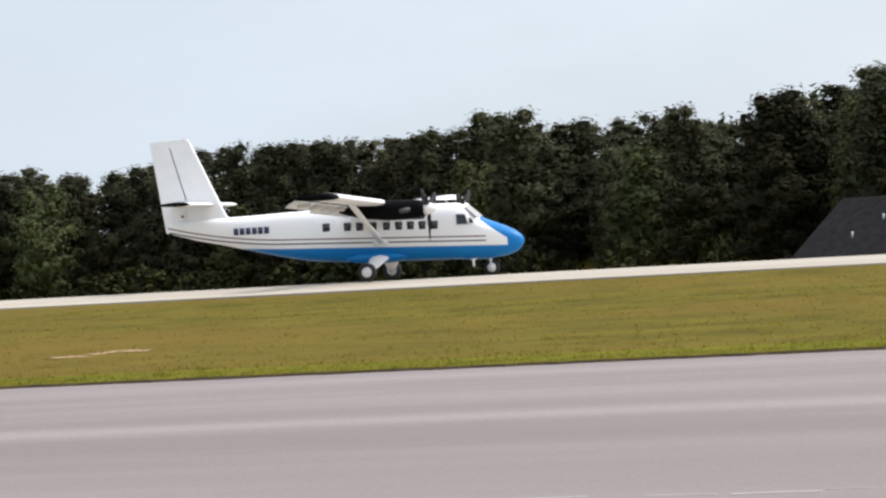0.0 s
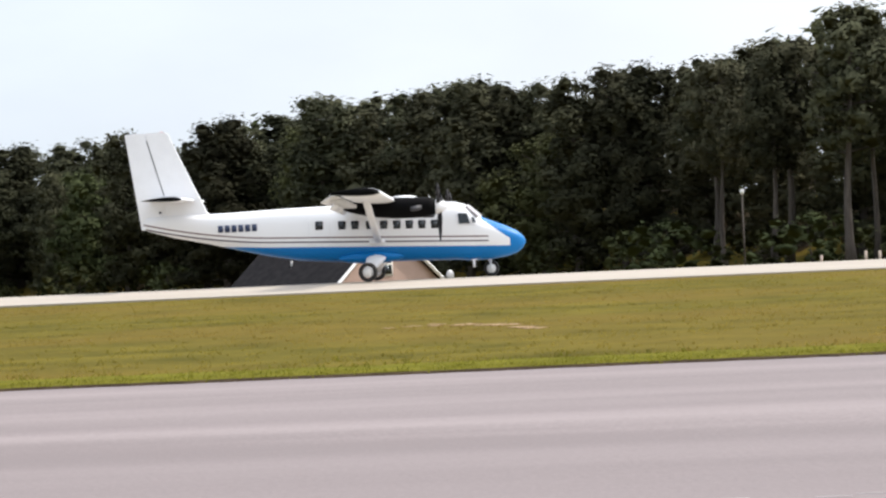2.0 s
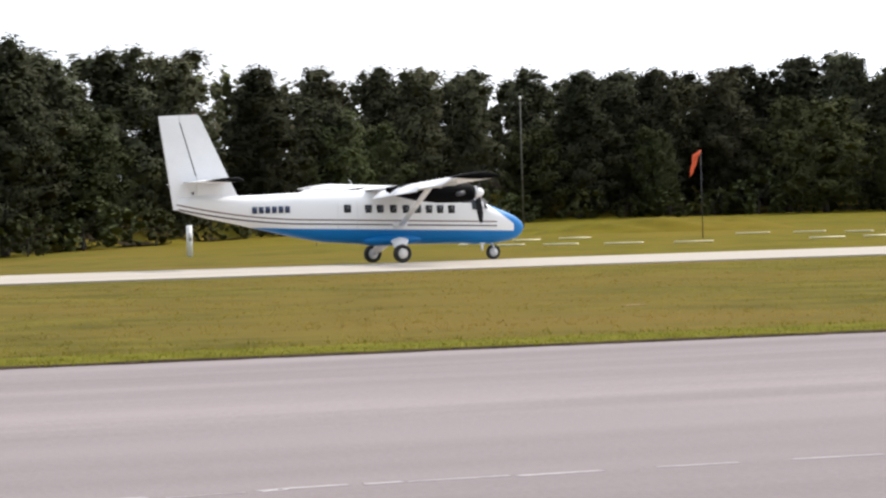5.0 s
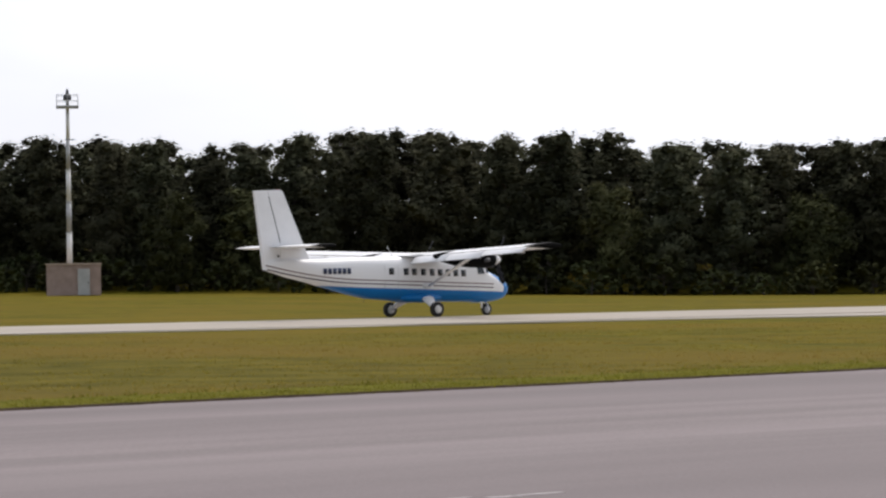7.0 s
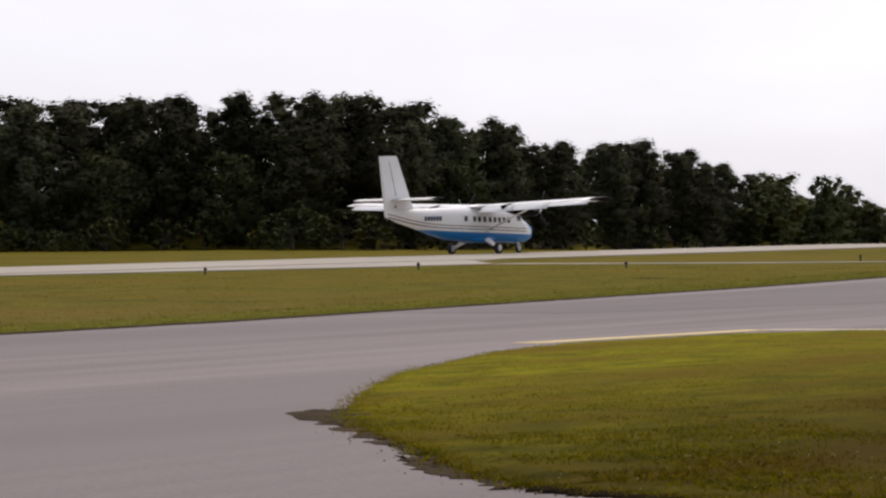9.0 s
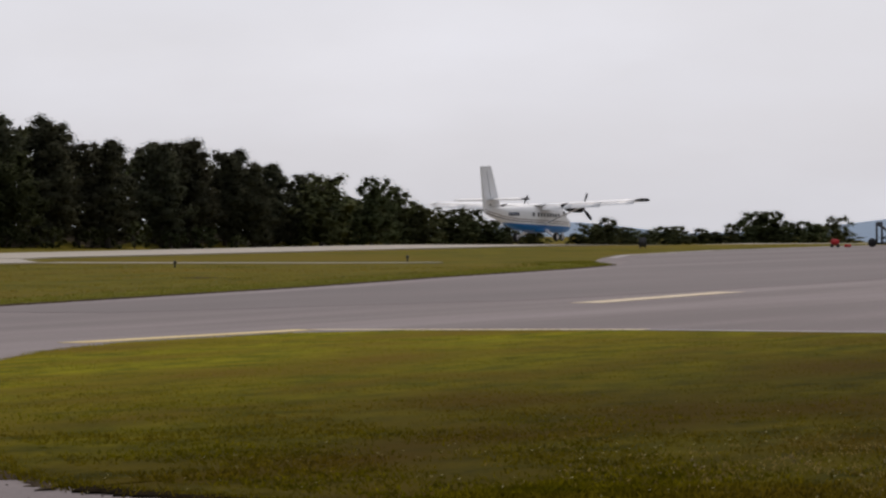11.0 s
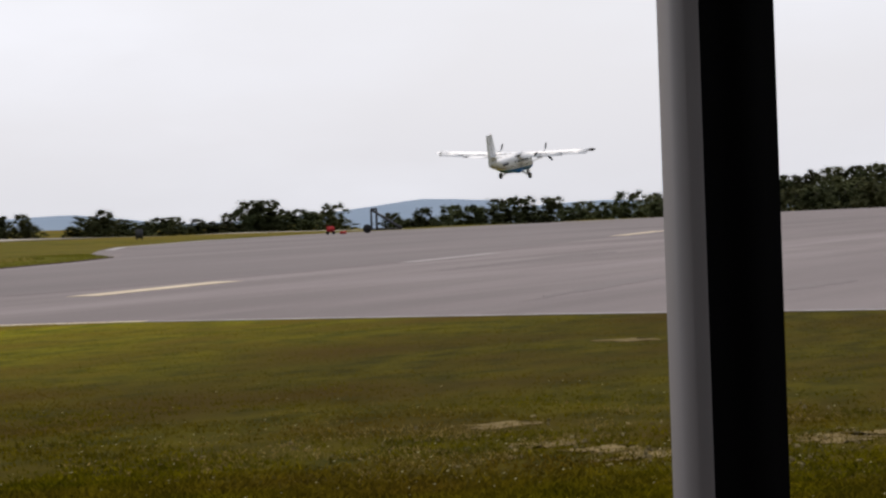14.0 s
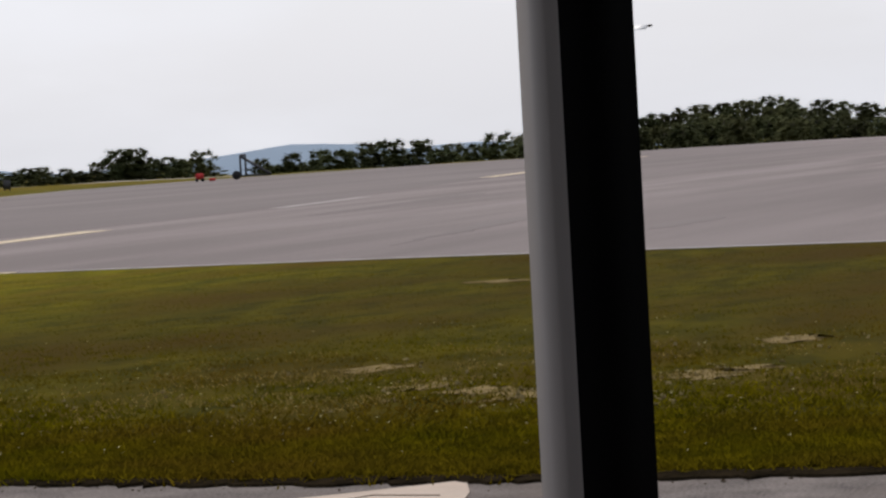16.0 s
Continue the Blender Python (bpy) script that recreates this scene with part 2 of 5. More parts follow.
# The sky's reflection is put into the glass colour as pale grey.
WINDSCREEN = gloss("glass_painted_reflection", (0.34, 0.31, 0.31), 0.12, vary=0.15)
GREY_UNDER = gloss("light_grey_paint", (0.62, 0.62, 0.63), 0.4, vary=0.06)
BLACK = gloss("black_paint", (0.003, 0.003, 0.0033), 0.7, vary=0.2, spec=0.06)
RUBBER = gloss("tyre_rubber", (0.018, 0.017, 0.017), 0.8, vary=0.3)
GLASS_DARK = gloss("dark_window_glass", (0.02, 0.025, 0.03), 0.08, vary=0.2)
METAL = gloss("brushed_metal", (0.55, 0.55, 0.55), 0.35, metal=0.9)
BLADE_METAL = gloss("propeller_dark", (0.03, 0.03, 0.033), 0.7, spec=0.1)
ORANGE = gloss("orange_fabric", (0.85, 0.13, 0.05), 0.8)
RED = gloss("red_paint", (0.62, 0.03, 0.03), 0.5)
SIDING = surface("pinkish_siding", (0.38, 0.26, 0.21), (0.45, 0.32, 0.26), rough=0.8, size=1.5, fine=8, bump=0.1)
ROOFING = surface("dark_shingles", (0.010, 0.0095, 0.011), (0.024, 0.022, 0.023), spec=0.1, rough=0.95, size=0.5, fine=12, bump=0.3)
TRIM = gloss("white_trim", (0.78, 0.77, 0.75), 0.6)
BLOCK = surface("pinkish_block", (0.30, 0.22, 0.19), (0.42, 0.31, 0.27), rough=0.9, size=0.8, fine=12, bump=0.3)
GREY_STEEL = gloss("galvanised_steel", (0.46, 0.46, 0.46), 0.5, metal=0.3)
DARK_STEEL = gloss("dark_steel", (0.05, 0.05, 0.055), 0.6)
POST_PAINT = gloss("grey_post_paint", (0.235, 0.220, 0.212), 0.7, vary=0.06)
# Distance haze is put into the hills' base colour as blue.
HILL_HAZE = surface("far_hills_haze", (0.22, 0.30, 0.40), (0.28, 0.36, 0.46), rough=1.0, size=300, fine=0.004, bump=0)
PORCH = surface("porch_wall", (0.10, 0.09, 0.08), (0.14, 0.13, 0.12), rough=0.9, size=1.0, fine=20, bump=0.2)


def livery():
    """White hull with a blue belly and nose and two thin stripes, split by the hull's own coordinates."""
    m = bpy.data.materials.new("white_and_blue_livery")
    m.use_nodes = True
    nt = m.node_tree
    lk = nt.links.new
    b = nt.nodes["Principled BSDF"]
    b.inputs["Roughness"].default_value, b.inputs["Coat Weight"].default_value = 0.4, 0.0
    b.inputs["Specular IOR Level"].default_value = 0.25
    sep = nt.nodes.new("ShaderNodeSeparateXYZ")
    lk(nt.nodes.new("ShaderNodeTexCoord").outputs["Object"], sep.inputs["Vector"])
    X, Z = sep.outputs["X"], sep.outputs["Z"]

    def op(kind, a, c):
        n = nt.nodes.new("ShaderNodeMath")
        n.operation = kind
        for i, v in enumerate((a, c)):
            if isinstance(v, (int, float)):
                n.inputs[i].default_value = v
            else:
                lk(v, n.inputs[i])
        return n.outputs[0]

    # waterline: level along the cabin, rising to the tail
    aft = op("MAXIMUM", op("SUBTRACT", -4.0, X), 0.0)
    line = op("ADD", op("SUBTRACT", 1.34, op("MULTIPLY", X, 0.035)), op("MULTIPLY", aft, 0.02))
    belly = op("LESS_THAN", Z, line)
    nose_top = op("MULTIPLY", op("GREATER_THAN", X, 4.28), op("GREATER_THAN", Z, op("SUBTRACT", 2.16, op("MULTIPLY", op("SUBTRACT", X, 4.35), 0.72))))
    cap = op("GREATER_THAN", X, 5.36)
    blue = op("MAXIMUM", belly, op("MAXIMUM", nose_top, cap))
    rise = op("MULTIPLY", op("MULTIPLY", aft, aft), 0.020)

    def stripe(off, half):
        mid = op("ADD", op("ADD", line, off), rise)
        return op("LESS_THAN", op("ABSOLUTE", op("SUBTRACT", Z, mid), 0.0), half)

    ahead = op("LESS_THAN", X, 4.55)
    s1 = op("MULTIPLY", stripe(0.36, 0.028), ahead)
    s2 = op("MULTIPLY", stripe(0.19, 0.030), ahead)
    nz = node(nt, "ShaderNodeTexNoise", Scale=1.2, Detail=4.0)
    grime = nt.nodes.new("ShaderNodeMix")
    grime.data_type = "RGBA"
    grime.inputs["A"].default_value, grime.inputs["B"].default_value = (0.76, 0.76, 0.77, 1), (0.83, 0.83, 0.83, 1)
    lk(nz.outputs["Fac"], grime.inputs["Factor"])

    def over(base, fac, colour):
        n = nt.nodes.new("ShaderNodeMix")
        n.data_type = "RGBA"
        lk(fac, n.inputs["Factor"])
        lk(base, n.inputs["A"])
        n.inputs["B"].default_value = (*colour, 1)
        return n.outputs["Result"]

    c = over(grime.outputs["Result"], s1, (0.16, 0.10, 0.10))
    c = over(c, s2, (0.10, 0.08, 0.10))
    c = over(c, blue, (0.0, 0.16, 0.45))
    lk(c, b.inputs["Base Color"])
    return m


LIVERY = livery()


# ------------------------------------------------------------------ mesh helpers
def part(name, bm, material, parent=None, label="", smooth=True):
    me = bpy.data.meshes.new(name)
    bm.to_mesh(me)
    bm.free()
    return part_mesh(name, me, material, parent, label, smooth)


def part_mesh(name, me, material, parent=None, label="", smooth=True):
    me.materials.append(material)
    if smooth:
        me.polygons.foreach_set("use_smooth", [True] * len(me.polygons))
    ob = new(name, me)
    if parent:
        ob.parent = parent
    if label:
        tagged(ob, label)
    return ob


def pydata(name, verts, faces):
    me = bpy.data.meshes.new(name)
    me.from_pydata(verts, [], faces)
    me.update()
    return me


def box(bm, centre, size, rot=None, bevel=0.0):
    m = Matrix.Translation(centre) @ (rot or Matrix()) @ Matrix.Diagonal((*size, 1))
    geo = bmesh.ops.create_cube(bm, size=1, matrix=m)
    if bevel:
        edges = list({e for v in geo["verts"] for e in v.link_edges})
        bmesh.ops.bevel(bm, geom=edges, offset=bevel, segments=2, affect="EDGES")


def rod(bm, a, b, ra, rb=None, seg=10):
    a, b = Vector(a), Vector(b)
    d = b - a
    m = Matrix.Translation((a + b) / 2) @ d.to_track_quat("Z", "Y").to_matrix().to_4x4()
    bmesh.ops.create_cone(bm, cap_ends=True, segments=seg, radius1=ra, radius2=ra if rb is None else rb, depth=d.length, matrix=m)


def loft(rings, close=True):
    """A bmesh skin over rings of points of equal number."""
    bm = bmesh.new()
    vs = [[bm.verts.new(p) for p in r] for r in rings]
    n = len(rings[0])
    for r0, r1 in zip(vs, vs[1:]):
        for i in range(n):
            bm.faces.new((r0[i], r0[(i + 1) % n], r1[(i + 1) % n], r1[i]))
    if close:
        bm.faces.new(vs[0][::-1])
        bm.faces.new(vs[-1])
    bmesh.ops.recalc_face_normals(bm, faces=bm.faces)
    return bm


def thing(name, m, label, category, group="", kind=""):
    ob = new(name)
    ob.empty_display_size = 0.3
    ob.matrix_basis = m
    return tagged(ob, label, category, group, kind)


def lerp_table(table, v):
    xs, ys = zip(*table)
    return float(np.interp(v, xs, ys))


# ------------------------------------------------------------------ ground
# by heading: height angle of the wood's foot, its distance
FOOT = [(-180, -0.7), (-25, -0.70), (3, -0.75), (7, -0.62), (9.3, -0.42), (13, -0.15), (18, 0.05), (22, 0.14), (27, 0.16), (31, 0.10),
        (36, 0.03), (43, -0.13), (48, -0.18), (52, -0.27), (58, -0.38), (62, -0.45), (67.4, -0.50), (69.4, -0.78), (82, -0.78), (120, -0.6), (180, -0.7)]
AWAY = [(-180, 500), (-60, 460), (-22, 420), (-15, 390), (-10, 350), (-3, 285), (4, 225), (10, 235), (14.7, 290), (18, 340), (25, 378),
        (33, 370), (41, 355), (50, 360), (52.4, 400), (56, 480), (60, 560), (64, 600), (72, 560), (76, 620), (90, 600), (180, 500)]


FAR_EDGE = [(-90, 39.6), (-40, 39.5), (-10, 39.3), (5, 39.4), (22, 38.8), (34, 39.6), (45, 40.6), (60, 43.4), (72, 45.6), (88, 49.6),
            (104, 53.0), (113, 55.8), (119, 59.5), (124, 62.3), (138, 68.8), (152, 74.8), (176, 80.5), (198, 81.5), (226, 78), (252, 72), (280, 66), (302, 56)]


def smooth01(v):
    v = max(0.0, min(1.0, v))
    return v * v * (3 - 2 * v)


def fall(x):
    """The runway's far end and the field round it lie lower."""
    return 0.6 * smooth01((x - 190) / 60)


def ground_z(x, y):
    d, az = math.hypot(x, y), math.degrees(math.atan2(x, y))
    rim = lerp_table(FAR_EDGE, x)
    near = 0.31 * smooth01((y - rim) / max(8.0, 96 - rim))
    if y > 97:                                        # the runway is crowned; its far shoulder lies lower
        near = 0.27 - 0.10 * smooth01((y - 104) / 26)
    near -= fall(x) * smooth01((y - rim - 5) / 12)
    edge = 131 / max(0.05, math.cos(radians(az))) if abs(az) < 80 else 400
    edge = min(edge, 300)
    if az > 66:
        edge = 288
    if y < -20:
        edge = 300
    foot = lerp_table(AWAY, az)
    low = EYE[2] + math.tan(radians(lerp_table(FOOT, az))) * foot
    if d <= edge:
        return near
    if d <= foot:
        k = (d - edge) / (foot - edge)
        base = near
        return base + (low - base) * (k if 9 < az < 68 else smooth01(min(1, k * (1.9 if az < 9 else 5.0))))
    k = d - foot                                      # the wood's floor rises a little, then the land falls away
    rise = 2.6 + (4.4 * (1 - smooth01((az - 47) / 6)) if az > -30 else 0.0) + 3.0 * smooth01((az - 74) / 3)
    return low + rise * smooth01(k / 45) * (1 - smooth01((k - 60) / 300)) - max(0.0, k - 60) * 0.012


def ground():
    heads = [math.radians(a) for a in list(range(-180, -30, 6)) + [q * 0.75 - 30 for q in range(0, 161)] + list(range(96, 180, 6))]
    radii = [0.0] + [3 * 1.075 ** k for k in range(0, 102)]
    verts, faces = [(0, 0, 0)], []
    n = len(heads)
    for r in radii[1:]:
        for h in heads:
            x, y = r * math.sin(h), r * math.cos(h)
            verts.append((x, y, ground_z(x, y)))
    for i in range(n):
        faces.append((0, 1 + (i + 1) % n, 1 + i))
    for k in range(len(radii) - 2):
        for i in range(n):
            a, b = 1 + k * n + i, 1 + k * n + (i + 1) % n
            faces.append((a, b, b + n, a + n))
    me = pydata("ground", verts, faces)
    ob = part_mesh("ground", me, GRASS)
    tagged(ob, "mown yellowish-green airfield grass with worn patches", "grass", kind="structure")
    bm = bmesh.new()
    bm.from_mesh(me)
    bmesh.ops.recalc_face_normals(bm, faces=bm.faces)
    if bm.faces[500].normal.z < 0:
        bmesh.ops.reverse_faces(bm, faces=bm.faces)
    bm.to_mesh(me)
    bm.free()


ground()


def sheet(name, outline, lift, material, label, category, step=0.0, kind="structure", thick=0.05):
    """A thin slab over the ground along an outline in plan."""
    bm = bmesh.new()
    vs = [bm.verts.new((x, y, 0)) for x, y in outline]
    f = bm.faces.new(vs)
    if f.normal.z < 0:
        f.normal_flip()
    if step:
        lo = [min(c) for c in zip(*outline)]
        hi = [max(c) for c in zip(*outline)]
        for ax in (0, 1):
            k = lo[ax] + step
            while k < hi[ax]:
                no, co = [0, 0, 0], [0, 0, 0]
                no[ax], co[ax] = 1, k
                bmesh.ops.bisect_plane(bm, geom=bm.verts[:] + bm.edges[:] + bm.faces[:], plane_co=co, plane_no=no)
                k += step
    bmesh.ops.triangulate(bm, faces=bm.faces)
    for v in bm.verts:
        v.co.z = (ground_z(v.co.x, v.co.y) if step else 0.0) + lift
    ext = bmesh.ops.extrude_face_region(bm, geom=bm.faces[:])
    for e in ext["geom"]:
        if isinstance(e, bmesh.types.BMVert):
            e.co.z -= thick
    bmesh.ops.recalc_face_normals(bm, faces=bm.faces)
    return tagged(part(name, bm, material, smooth=False), label, category, kind=kind)


def ragged(outline, amount, step, seed):
    """The outline with many small wobbles, like a broken pavement edge."""
    rnd = random.Random(seed)
    out = []
    for (x0, y0), (x1, y1) in zip(outline, outline[1:] + outline[:1]):
        n = max(1, int(math.hypot(x1 - x0, y1 - y0) / step))
        for i in range(n):
            k = i / n
            out.append((x0 + (x1 - x0) * k + rnd.uniform(-amount, amount), y0 + (y1 - y0) * k + rnd.uniform(-amount, amount)))
    return out


def ribbon(name, line, before, behind, lift, drop, wobble, step, seed, material, label, category):
    """A long narrow strip along a line in plan, from `before` in front of it to `behind`, with uneven edges and a steep front."""
    rnd = random.Random(seed)
    verts, faces = [], []
    for (x0, y0), (x1, y1) in zip(line, line[1:]):
        n = max(1, int(math.hypot(x1 - x0, y1 - y0) / step))
        d = Vector((x1 - x0, y1 - y0)).normalized()
        for i in range(n):
            k = i / n
            x, y = x0 + (x1 - x0) * k, y0 + (y1 - y0) * k
            f, b = before + rnd.uniform(-wobble, wobble), behind + rnd.uniform(-2 * wobble, 2 * wobble)
            for o, z in ((-f - 0.02, lift - drop), (-f, lift - 0.3 * drop), (-f * 0.5, lift), (b, lift), (b + 0.02, lift - drop)):
                px, py = x - d.y * o, y + d.x * o
                verts.append((px, py, ground_z(px, py) + z))
    for i in range(len(verts) // 5 - 1):
        for j in range(4):
            a = i * 5 + j
            faces.append((a, a + 5, a + 6, a + 1))
    return tagged(part_mesh(name, pydata(name, verts, faces), material, smooth=False), label, category, kind="structure")


APRON = FAR_EDGE + [(310, -60), (-90, -60)]
sheet("pavement", ragged(APRON, 0.06, 3.0, 3), 0.015, ASPHALT, "old greyish asphalt apron with faded streaks", "apron", step=0.0)
sheet("pavement_lane", ragged([(50, 36), (60, 31.6), (75, 31.2), (96, 33.8), (146, 41.3), (200, 50.5), (240, 57.5), (252, 70), (226, 76), (198, 79.5), (176, 78.5), (152, 72.8), (138, 66.8), (126, 61.4), (117, 57.2),
       (104, 51.4), (88, 48), (72, 44), (60, 41.8), (50, 40.4)], 0.10, 2.0, 13), 0.019, ASPHALT_LANE, "darker asphalt lane of the apron", "apron", thick=0.006)
sheet("pavement_patch", ragged([(13.6, 9.6), (13.0, 8.4), (12.6, 7.0), (12.2, 5.4), (11.4, 3.0), (10.8, -1.0), (14.0, -1.0), (14.05, 4.0), (14.1, 6.0), (14.7, 8.4), (15.2, 9.6), (14.6, 10.4)], 0.10, 0.3, 17),
      0.017, ASPHALT_OLD, "rough crumbling asphalt beside the grass island", "apron", thick=0.006)
for tx0, ty0, tx1, ty1, tw in ((47.4, 15.9, 60.6, 17.4, 0.9), (38.9 + 6, 12.6, 53.5, 12.0, 0.8), (72, 26.2, 90, 27.6, 1.1)):
    sheet("tar_streak", ragged([(tx0, ty0), (tx1, ty1 - tw / 2), (tx1 + 2, ty1), (tx1, ty1 + tw / 2), (tx0 + 3, ty0 + tw / 2)], 0.12, 0.6, int(tx0)), 0.019, ASPHALT_LANE, "long darker streak on the asphalt", "marking", thick=0.006)
ISLAND = [(42.3, 20.4), (41.6, 24.4), (40.3, 25.6), (36.3, 26.1), (33.5, 25.3), (28.3, 22.8), (24.2, 20.1), (22.0, 18.4), (20.7, 17.4), (19.3, 15.8),
          (18.1, 14.4), (16.6, 12.9), (15.5, 11.4), (15.1, 9.6), (14.6, 8.4), (14.2, 7.0), (13.95, 5.4), (13.9, 4.0), (13.9, -20), (37, -20), (40.2, 6.5), (41.6, 13.5)]
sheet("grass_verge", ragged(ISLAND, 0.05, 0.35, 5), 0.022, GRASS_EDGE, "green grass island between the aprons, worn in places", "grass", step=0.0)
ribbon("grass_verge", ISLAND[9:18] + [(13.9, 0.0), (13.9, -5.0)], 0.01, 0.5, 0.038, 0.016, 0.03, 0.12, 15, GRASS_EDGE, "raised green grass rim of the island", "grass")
sheet("pavement_slab", ragged([(11.2, 5.7), (12.0, 5.48), (12.7, 5.45), (13.2, 5.0), (13.85, 4.3), (13.4, 4.12), (13.05, 4.05), (12.8, 3.92), (12.3, 3.9), (11.2, 3.6)], 0.03, 0.22, 41), 0.025, CONCRETE,
      "pale concrete slab patched into the asphalt, cracked", "slab")


def runway():
    """A crowned strip: the far half slopes away from the viewer."""
    bm = bmesh.new()
    prof = [(100.4, 0.20), (100.4, 0.335), (108, 0.41), (115.4, 0.467), (123, 0.37), (130.4, 0.22), (130.4, 0.1)]
    rows = [[bm.verts.new((x, y, z - fall(x))) for y, z in prof] for x in range(-600, 263, 2)]
    for r0, r1 in zip(rows, rows[1:]):
        for a, b, c, d in zip(r0, r0[1:], r1[1:], r1):
            bm.faces.new((a, b, c, d))
    bmesh.ops.recalc_face_normals(bm, faces=bm.faces)
    tagged(part("runway", bm, RUNWAY, smooth=False), "pale sun-bleached concrete runway", "runway", kind="structure")


runway()
sheet("connecting_taxiway", [(58, 100.5), (84, 95), (98, 89.5), (106, 86.5), (113, 85.5), (118, 90), (126, 97), (134, 100.5)], 0.04, RUNWAY,
      "pale concrete flare joining the runway", "taxiway", step=3.0)
sheet("connecting_taxiway", [(112.6, 86), (114.0, 80), (116.8, 74), (121.5, 69), (123, 69.6), (118.6, 75), (116.0, 80.5), (115.0, 86)], 0.03, RUNWAY,
      "narrow pale concrete strip joining runway and apron", "taxiway", step=2.0)
BAND = [(x, y - 0.02) for x, y in FAR_EDGE[:13]]
ribbon("grass_verge", BAND, -0.06, 2.6, 0.050, 0.06, 0.10, 0.4, 9, VERGE, "brighter green unmown grass along the asphalt", "grass")
# Soil strip that also paints in the shade on the verge's front.
ribbon("soil_edge", BAND, 0.14, 0.10, 0.046, 0.045, 0.07, 0.25, 12, SOIL, "dark crumbled soil along the asphalt's edge, also painting in the verge's shade", "soil")
ribbon("soil_edge", ISLAND[7:13], 0.20, 0.03, 0.026, 0.012, 0.12, 0.12, 16, SOIL, "dark crumbled soil along the island's tip", "soil")
ribbon("soil_edge", ISLAND[12:18] + [(13.9, 0.0)], 0.15, 0.02, 0.042, 0.034, 0.07, 0.07, 14, RIM_SOIL, "dark crumbled soil along the island's edge, rim shade put into its colour", "soil")


# bare soil washed out of the island's tip
sheet("soil_wash", ragged([(21.30, 18.60), (21.90, 18.70), (21.30, 17.80), (20.40, 17.20), (20.50, 17.70)], 0.05, 0.15, 31), 0.021, SOIL, "dark soil washed onto the asphalt at the island's tip", "soil", thick=0.006)
sheet("soil_wash", ragged([(17.50, 14.20), (17.20, 13.70), (16.30, 12.50), (16.00, 12.50), (16.50, 13.20)], 0.05, 0.15, 32), 0.021, SOIL, "dark soil in the broken asphalt beside the island", "soil", thick=0.006)


def paint(outline, material, label, lift=0.023):
    return sheet("painted_line", outline, lift, material, label, "marking", thick=0.006, kind="structure")


def stroke(x0, y0, x1, y1, w, material, label, lift=0.023):
    d = Vector((x1 - x0, y1 - y0)).normalized() * w / 2
    paint([(x0 - d.y, y0 + d.x), (x1 - d.y, y1 + d.x), (x1 + d.y, y1 - d.x), (x0 + d.y, y0 - d.x)], material, label, lift)


for x0, y0, x1, y1 in ((57.4, 29.0, 67.0, 29.9), (132.5, 39.6, 147.0, 41.6), (190, 48, 206, 50)):
    stroke(x0, y0, x1, y1, 0.75, YELLOW, "faded yellow taxiway centreline dash on the asphalt")
stroke(84.0, 31.7, 96.0, 33.0, 0.5, WHITE_LINE, "nearly worn-off taxiway centreline dash on the asphalt")
stroke(36.2, 26.85, 41.8, 26.2, 0.55, YELLOW_EDGE, "worn yellow edge line beside the grass island")
stroke(41.8, 26.2, 42.7, 20.5, 0.40, YELLOW, "pale worn end of the yellow edge line")
stroke(42.62, 20.4, 41.9, 13.5, 0.28, WHITE_LINE, "pale worn edge of the asphalt beside the grass")
stroke(41.9, 13.5, 40.5, 6.5, 0.28, WHITE_LINE, "pale worn edge of the asphalt beside the grass")
for cx0, cy0, cx1, cy1 in ((12.75, 5.2, 13.0, 4.75), (13.0, 4.75, 13.3, 4.6), (13.3, 4.6, 13.25, 4.25)):
    stroke(cx0, cy0, cx1, cy1, 0.007, SOIL, "dark crack in the concrete slab", 0.029)
rnd = random.Random(8)
x = -14.0
while x < 16:
    n = rnd.uniform(0.08, 0.75)
    y = 18.75 + rnd.uniform(-0.12, 0.12) - 0.012 * (x + 5)
    stroke(x, y, x + n, y + rnd.uniform(-0.05, 0.04), rnd.choice((0.04, 0.07, 0.10, 0.14)), WHITE_LINE, "worn whitish joint line across the asphalt", 0.018)
    x += n + rnd.choice((-0.05, 0.03, 0.1, 0.4))
for (x0, y0), (x1, y1) in zip(FAR_EDGE[14:20], FAR_EDGE[15:21]):
    stroke(x0 + 0.3, y0 - 0.5, x1 + 0.3, y1 - 0.5, 0.5, WHITE_LINE, "pale worn rim of the asphalt")
r3 = random.Random(6)
for cx, cy, pr, sd in ((-2.3, 57.3, 0.45, 1), (-3.6, 59.6, 0.4, 2), (-4.8, 59.2, 0.35, 3), (-20, 52.1, 0.5, 4), (86.2, 58.9, 0.9, 11), (24, 55, 0.2, 7)):
    for k in range(4 if cx < 20 else 2):
        px, py, q = cx + r3.gauss(0, 0.55), cy + r3.gauss(0, 0.6), pr * r3.uniform(0.35, 0.85)
        pts = [(px + q * r3.uniform(0.4, 1.5) * math.cos(a * math.tau / 14), py + 1.3 * q * r3.uniform(0.4, 1.4) * math.sin(a * math.tau / 14)) for a in range(14)]
        sheet("bare_patch", pts, 0.012, SOIL if cx > 80 else DIRT, "bare sandy patch in the mown grass" if cx < 80 else "dark bare hollow in the mown grass", "soil", step=0.5, thick=0.008)


